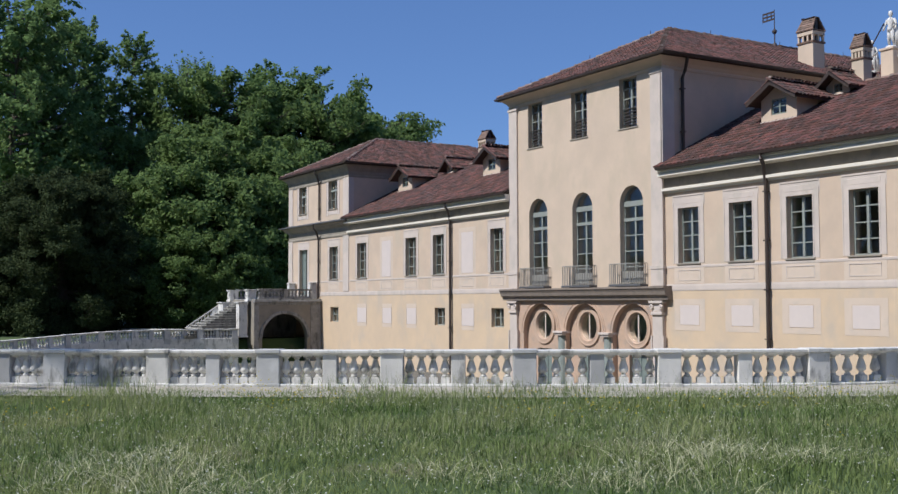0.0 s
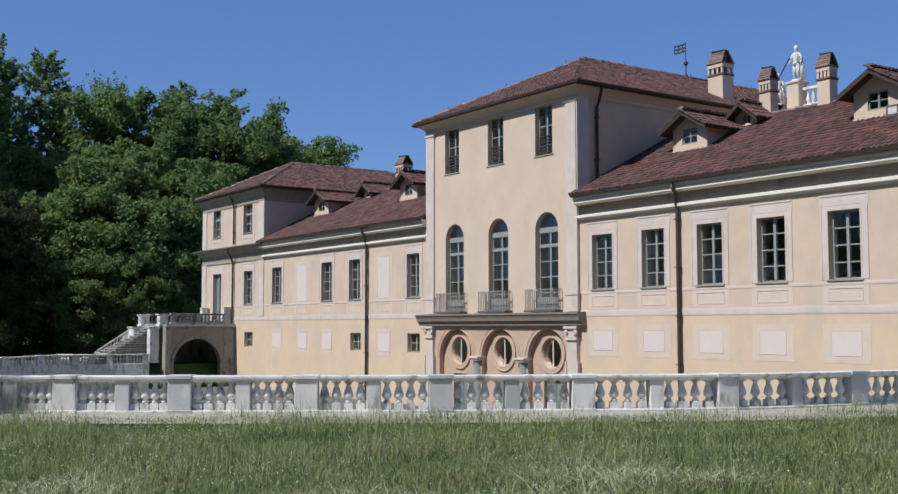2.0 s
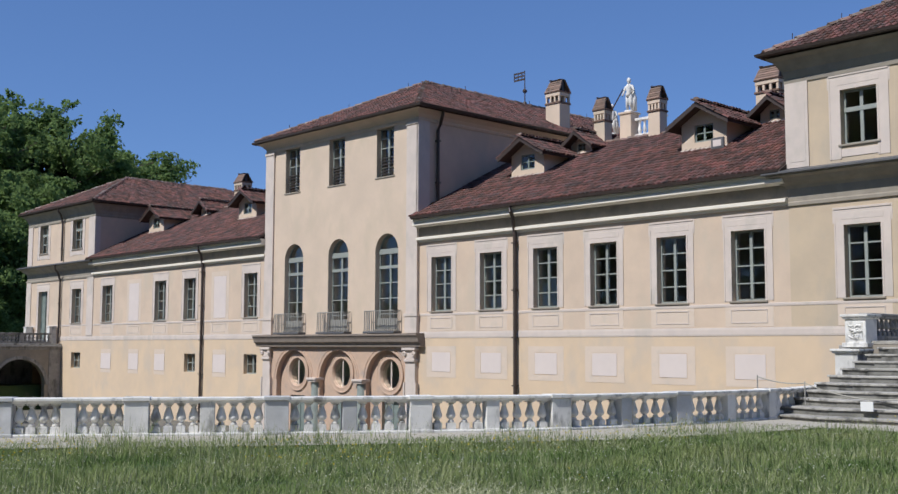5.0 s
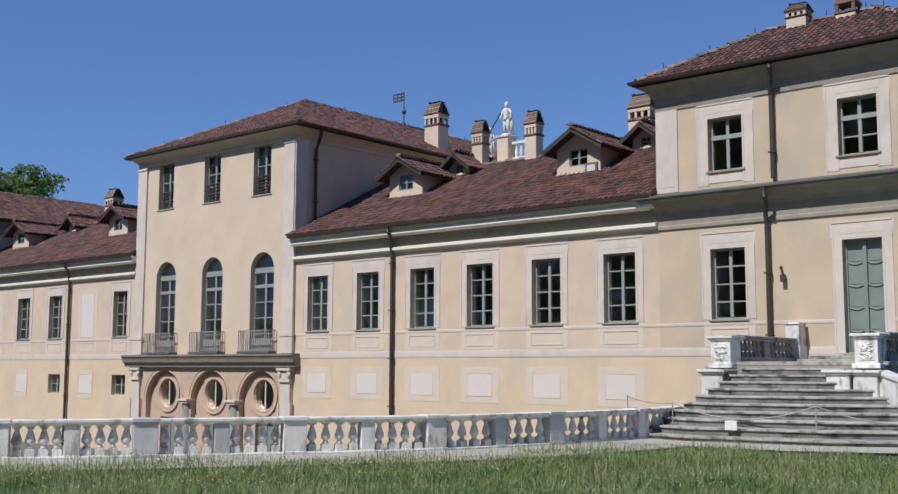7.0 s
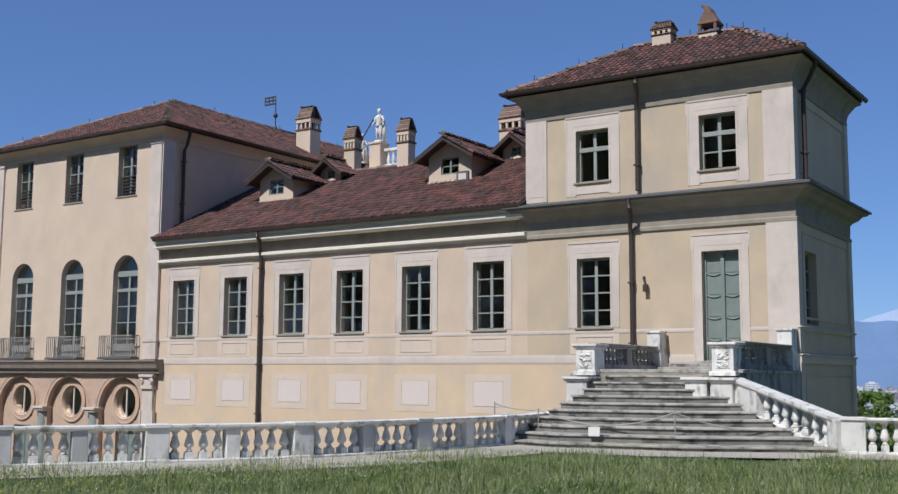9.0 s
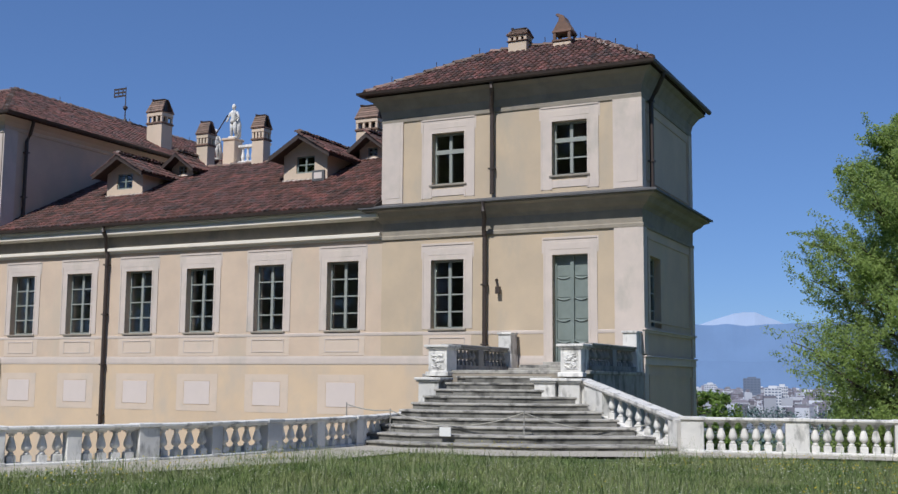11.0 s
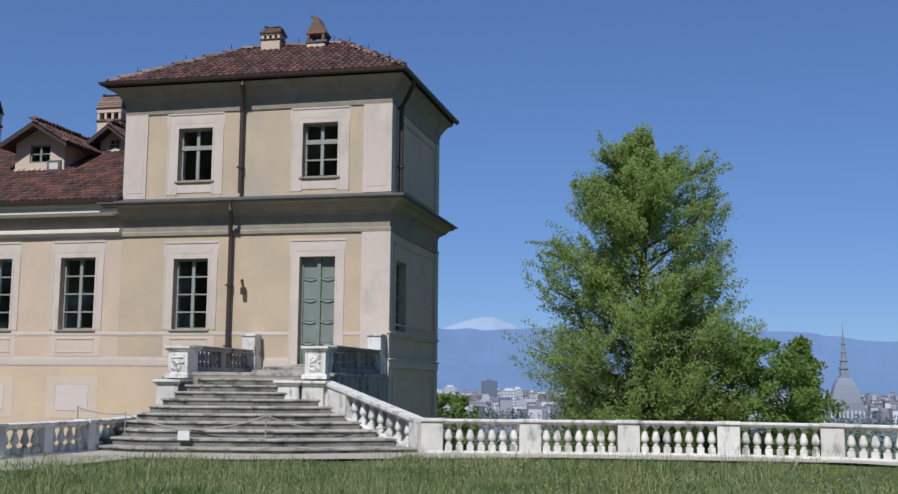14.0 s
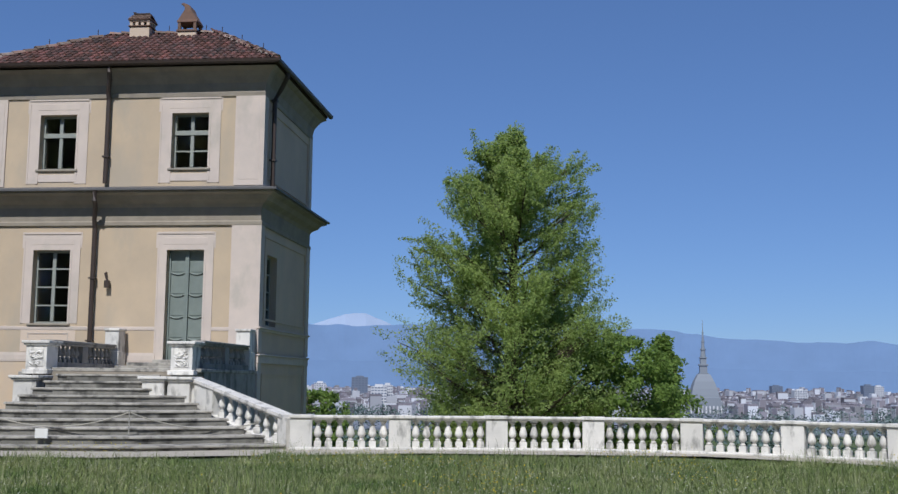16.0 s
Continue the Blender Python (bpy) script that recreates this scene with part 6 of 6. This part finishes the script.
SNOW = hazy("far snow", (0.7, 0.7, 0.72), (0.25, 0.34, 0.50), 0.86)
PLAIN = -46.0
rnd = random.Random(8)


def solids(name, rows, material, label, category, ridge=0.0):
    vs, fs = [], []
    for x, y, w, d, h, t in rows:
        n, c, s = len(vs), math.cos(t), math.sin(t)
        for z, k in ((PLAIN - 2, 1), (PLAIN + h, 1)):
            for sx, sy in ((-1, -1), (1, -1), (1, 1), (-1, 1)):
                vs.append((x + (sx * w * c - sy * d * s) / 2, y + (sx * w * s + sy * d * c) / 2, z))
        fs += [tuple(n + q for q in f) for f in ((4, 5, 6, 7), (0, 1, 5, 4), (1, 2, 6, 5), (2, 3, 7, 6), (3, 0, 4, 7))]
    me = bpy.data.meshes.new(name)
    me.from_pydata(vs, [], fs)
    return tagged(put(name, me, material), label, category, kind="stuff")


rows, roofs = [], []
for _ in range(9500):
    y = 1450 + 3250 * rnd.random() ** 1.2
    x = y * rnd.uniform(-0.42, 0.38)
    if y < 1760 and abs(x / y - 0.1222) < 0.022:
        continue
    w, d, h = rnd.uniform(6, 24), rnd.uniform(7, 15), rnd.uniform(7, 18) + (rnd.random() < 0.06) * rnd.uniform(6, 16)
    t = rnd.choice((0.3, 0.3 + math.pi / 2)) + rnd.gauss(0, 0.06)
    rows.append((x, y, w, d, h, t))
    if rnd.random() < 0.5:
        roofs.append((x, y, w * 1.02, d * 0.8, h + 3, t))
tg = bmesh.new()
slab(tg, [(-2400, 1050), (2300, 1050), (2300, 4780), (-2400, 4780)], PLAIN - 1, PLAIN + 0.6)
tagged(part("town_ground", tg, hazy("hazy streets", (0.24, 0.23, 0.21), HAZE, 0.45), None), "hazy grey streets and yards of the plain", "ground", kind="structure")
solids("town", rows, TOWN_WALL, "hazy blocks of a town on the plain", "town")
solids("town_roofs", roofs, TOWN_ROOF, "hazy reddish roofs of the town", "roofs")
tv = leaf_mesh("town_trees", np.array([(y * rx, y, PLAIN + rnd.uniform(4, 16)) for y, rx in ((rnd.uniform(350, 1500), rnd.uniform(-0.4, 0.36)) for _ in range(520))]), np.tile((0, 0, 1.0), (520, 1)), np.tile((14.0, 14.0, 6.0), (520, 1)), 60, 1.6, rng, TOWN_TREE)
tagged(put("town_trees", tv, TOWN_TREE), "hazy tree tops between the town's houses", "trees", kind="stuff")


def high_rise(x, y, w, d, top, floors, bays, colour, label):
    """A far tower block with its rows of windows."""
    h = top - PLAIN
    tower = thing("tower_block", label, "building", pose(x, y, PLAIN, 0, 0, 12), "tower blocks of the town")
    at = tower.matrix_basis
    part("wall", boxes((-w / 2, w / 2, -d / 2, d / 2, 0, h), (-w / 4, w / 4, -d / 4, d / 4, h, h + 3)), colour, tower, at=at)
    pane = mesh_of(boxes((-w / bays * 0.32, w / bays * 0.32, -0.3, 0.3, 0, h / floors * 0.45)), "window")
    for f in range(int(floors * 0.4), floors):
        for b in range(bays):
            put("window", pane, TOWN_DARK, tower, at @ Matrix.Translation((-w / 2 + w * (b + 0.5) / bays, -d / 2, h * (f + 0.3) / floors)))


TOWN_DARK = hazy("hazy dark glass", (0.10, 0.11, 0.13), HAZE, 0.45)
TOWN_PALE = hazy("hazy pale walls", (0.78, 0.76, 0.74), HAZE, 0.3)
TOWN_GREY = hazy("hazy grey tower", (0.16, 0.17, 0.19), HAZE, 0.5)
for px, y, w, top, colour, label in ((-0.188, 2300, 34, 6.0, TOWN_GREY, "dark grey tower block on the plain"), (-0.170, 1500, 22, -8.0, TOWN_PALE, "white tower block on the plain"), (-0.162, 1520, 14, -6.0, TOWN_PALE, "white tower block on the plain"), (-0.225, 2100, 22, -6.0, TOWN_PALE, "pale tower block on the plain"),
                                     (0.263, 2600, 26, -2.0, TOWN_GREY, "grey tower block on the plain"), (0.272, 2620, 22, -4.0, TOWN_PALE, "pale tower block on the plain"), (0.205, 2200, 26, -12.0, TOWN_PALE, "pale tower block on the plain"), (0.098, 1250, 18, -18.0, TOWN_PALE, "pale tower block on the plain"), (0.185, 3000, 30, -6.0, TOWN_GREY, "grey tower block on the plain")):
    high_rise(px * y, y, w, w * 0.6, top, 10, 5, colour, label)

# the domed landmark with its tall spire
MX, MY = 0.1222 * 1700, 1700.0
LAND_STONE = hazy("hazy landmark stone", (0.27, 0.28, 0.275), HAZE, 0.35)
mole = thing("domed_landmark", "square grey dome carrying a tall tapering spire", "monument", Matrix.Translation((MX, MY, PLAIN)))
bm = bmesh.new()
prof = [(22, -30), (22, -21), (20.5, -20.5), (20, -17), (18, -8), (14.5, 3), (10, 12), (8.5, 14)]
for (r0, z0), (r1, z1) in zip(prof, prof[1:]):
    a = [bm.verts.new((MX + r0 * sx, MY + r0 * sy, z0)) for sx, sy in ((-1, -1), (1, -1), (1, 1), (-1, 1))]
    b = [bm.verts.new((MX + r1 * sx, MY + r1 * sy, z1)) for sx, sy in ((-1, -1), (1, -1), (1, 1), (-1, 1))]
    for k in range(4):
        bm.faces.new((a[k], a[(k + 1) % 4], b[(k + 1) % 4], b[k]))
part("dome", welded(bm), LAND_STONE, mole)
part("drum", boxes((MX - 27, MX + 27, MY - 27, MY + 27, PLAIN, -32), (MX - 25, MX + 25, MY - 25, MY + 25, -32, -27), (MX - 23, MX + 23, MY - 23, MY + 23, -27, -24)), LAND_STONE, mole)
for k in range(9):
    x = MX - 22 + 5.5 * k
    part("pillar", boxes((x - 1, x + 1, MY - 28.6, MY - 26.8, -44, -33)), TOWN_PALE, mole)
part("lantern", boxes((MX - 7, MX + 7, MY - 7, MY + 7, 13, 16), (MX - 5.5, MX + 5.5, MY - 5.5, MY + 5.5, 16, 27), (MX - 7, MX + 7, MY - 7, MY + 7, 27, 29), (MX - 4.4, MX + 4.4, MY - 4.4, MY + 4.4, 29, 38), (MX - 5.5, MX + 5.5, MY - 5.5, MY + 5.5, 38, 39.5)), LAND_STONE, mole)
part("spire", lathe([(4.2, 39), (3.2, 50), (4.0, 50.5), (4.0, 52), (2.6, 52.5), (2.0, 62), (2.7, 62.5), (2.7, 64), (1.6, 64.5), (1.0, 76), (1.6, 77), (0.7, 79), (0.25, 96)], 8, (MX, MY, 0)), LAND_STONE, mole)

# mountains round the plain
def range_of(name, dist, crest, material, label, rough, seed):
    vs, fs = [], []
    n = 400
    lo, hi = crest[0][0], crest[-1][0]
    for k in range(n + 1):
        deg = lo + (hi - lo) * k / n
        az = radians(deg)
        h = np.interp(deg, [c[0] for c in crest], [c[1] for c in crest])
        h += rough * (noise.noise((deg * 0.3, seed, 0)) + 0.5 * noise.noise((deg * 0.9, seed, 1)) + 0.22 * noise.noise((deg * 2.6, seed, 2)))
        x, y = math.sin(az), math.cos(az)
        for q, hh in ((1.0, PLAIN - 30), (1.02, PLAIN + (h - PLAIN) * 0.45), (1.05, h)):
            vs.append((x * dist * q, y * dist * q, hh))
    for k in range(n):
        for j in range(2):
            a = k * 3 + j
            fs.append((a, a + 3, a + 4, a + 1))
    me = bpy.data.meshes.new(name)
    me.from_pydata(vs, [], fs)
    return tagged(put(name, me, material), label, "mountains", kind="structure")


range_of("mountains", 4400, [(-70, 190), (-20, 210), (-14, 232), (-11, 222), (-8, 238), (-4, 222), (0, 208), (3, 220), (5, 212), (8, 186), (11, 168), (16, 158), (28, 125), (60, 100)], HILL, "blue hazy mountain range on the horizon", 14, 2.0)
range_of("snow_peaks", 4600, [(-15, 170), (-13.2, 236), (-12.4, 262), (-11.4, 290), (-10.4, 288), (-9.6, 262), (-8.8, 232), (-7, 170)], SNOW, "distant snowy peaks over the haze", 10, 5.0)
tile_field(pav_roof, (pav_c[0], pav_c[1], pav_r[1], pav_r[0]), 300, 1)
tile_field(pav_roof, (pav_c[1], pav_c[2], pav_r[1], pav_r[1]), 0, 2)
tile_field(wing_roof, wing_q, 300, 3)
tile_field(far_wing_roof, far_wing_q, 0, 4)
tile_field(tower_roof, (tow_c[0], tow_c[1], tow_r[0], tow_r[0]), 0, 5)
tile_field(tower_roof, (tow_c[1], tow_c[2], tow_r[1], tow_r[0]), 0, 6)
tile_field(far_roof, (far_c[0], far_c[1], far_r[0], far_r[0]), 0, 7)
tile_field(far_roof, (far_c[1], far_c[2], far_r[1], far_r[0]), 0, 8)
for roof, c, r, along in ((pav_roof, pav_c, pav_r, "x"), (tower_roof, tow_c, tow_r, "y"), (far_roof, far_c, far_r, "y")):
    ridge_tiles(roof, r[0], r[1])
    ridge_tiles(roof, c[0], r[0])
    ridge_tiles(roof, c[1], r[1] if along == "x" else r[0])
ridge_tiles(wing_roof, wing_q[3], wing_q[2])
ridge_tiles(far_wing_roof, far_wing_q[3], far_wing_q[2])
for roof, a, b in ((pav_roof, pav_c[0], pav_r[0]), (pav_roof, pav_c[1], pav_r[1]), (pav_roof, pav_r[0], pav_r[1]), (tower_roof, tow_c[0], tow_r[0]), (tower_roof, tow_r[0], tow_r[1])):
    for f in (0.2, 0.55, 0.9):        # lightning pins along the hips and ridges
        p = a.lerp(b, f)
        part("lightning_pin", tube(bmesh.new(), [(p.x, p.y, p.z), (p.x, p.y, p.z + 0.34)], 0.014, 5), COPPER, roof)
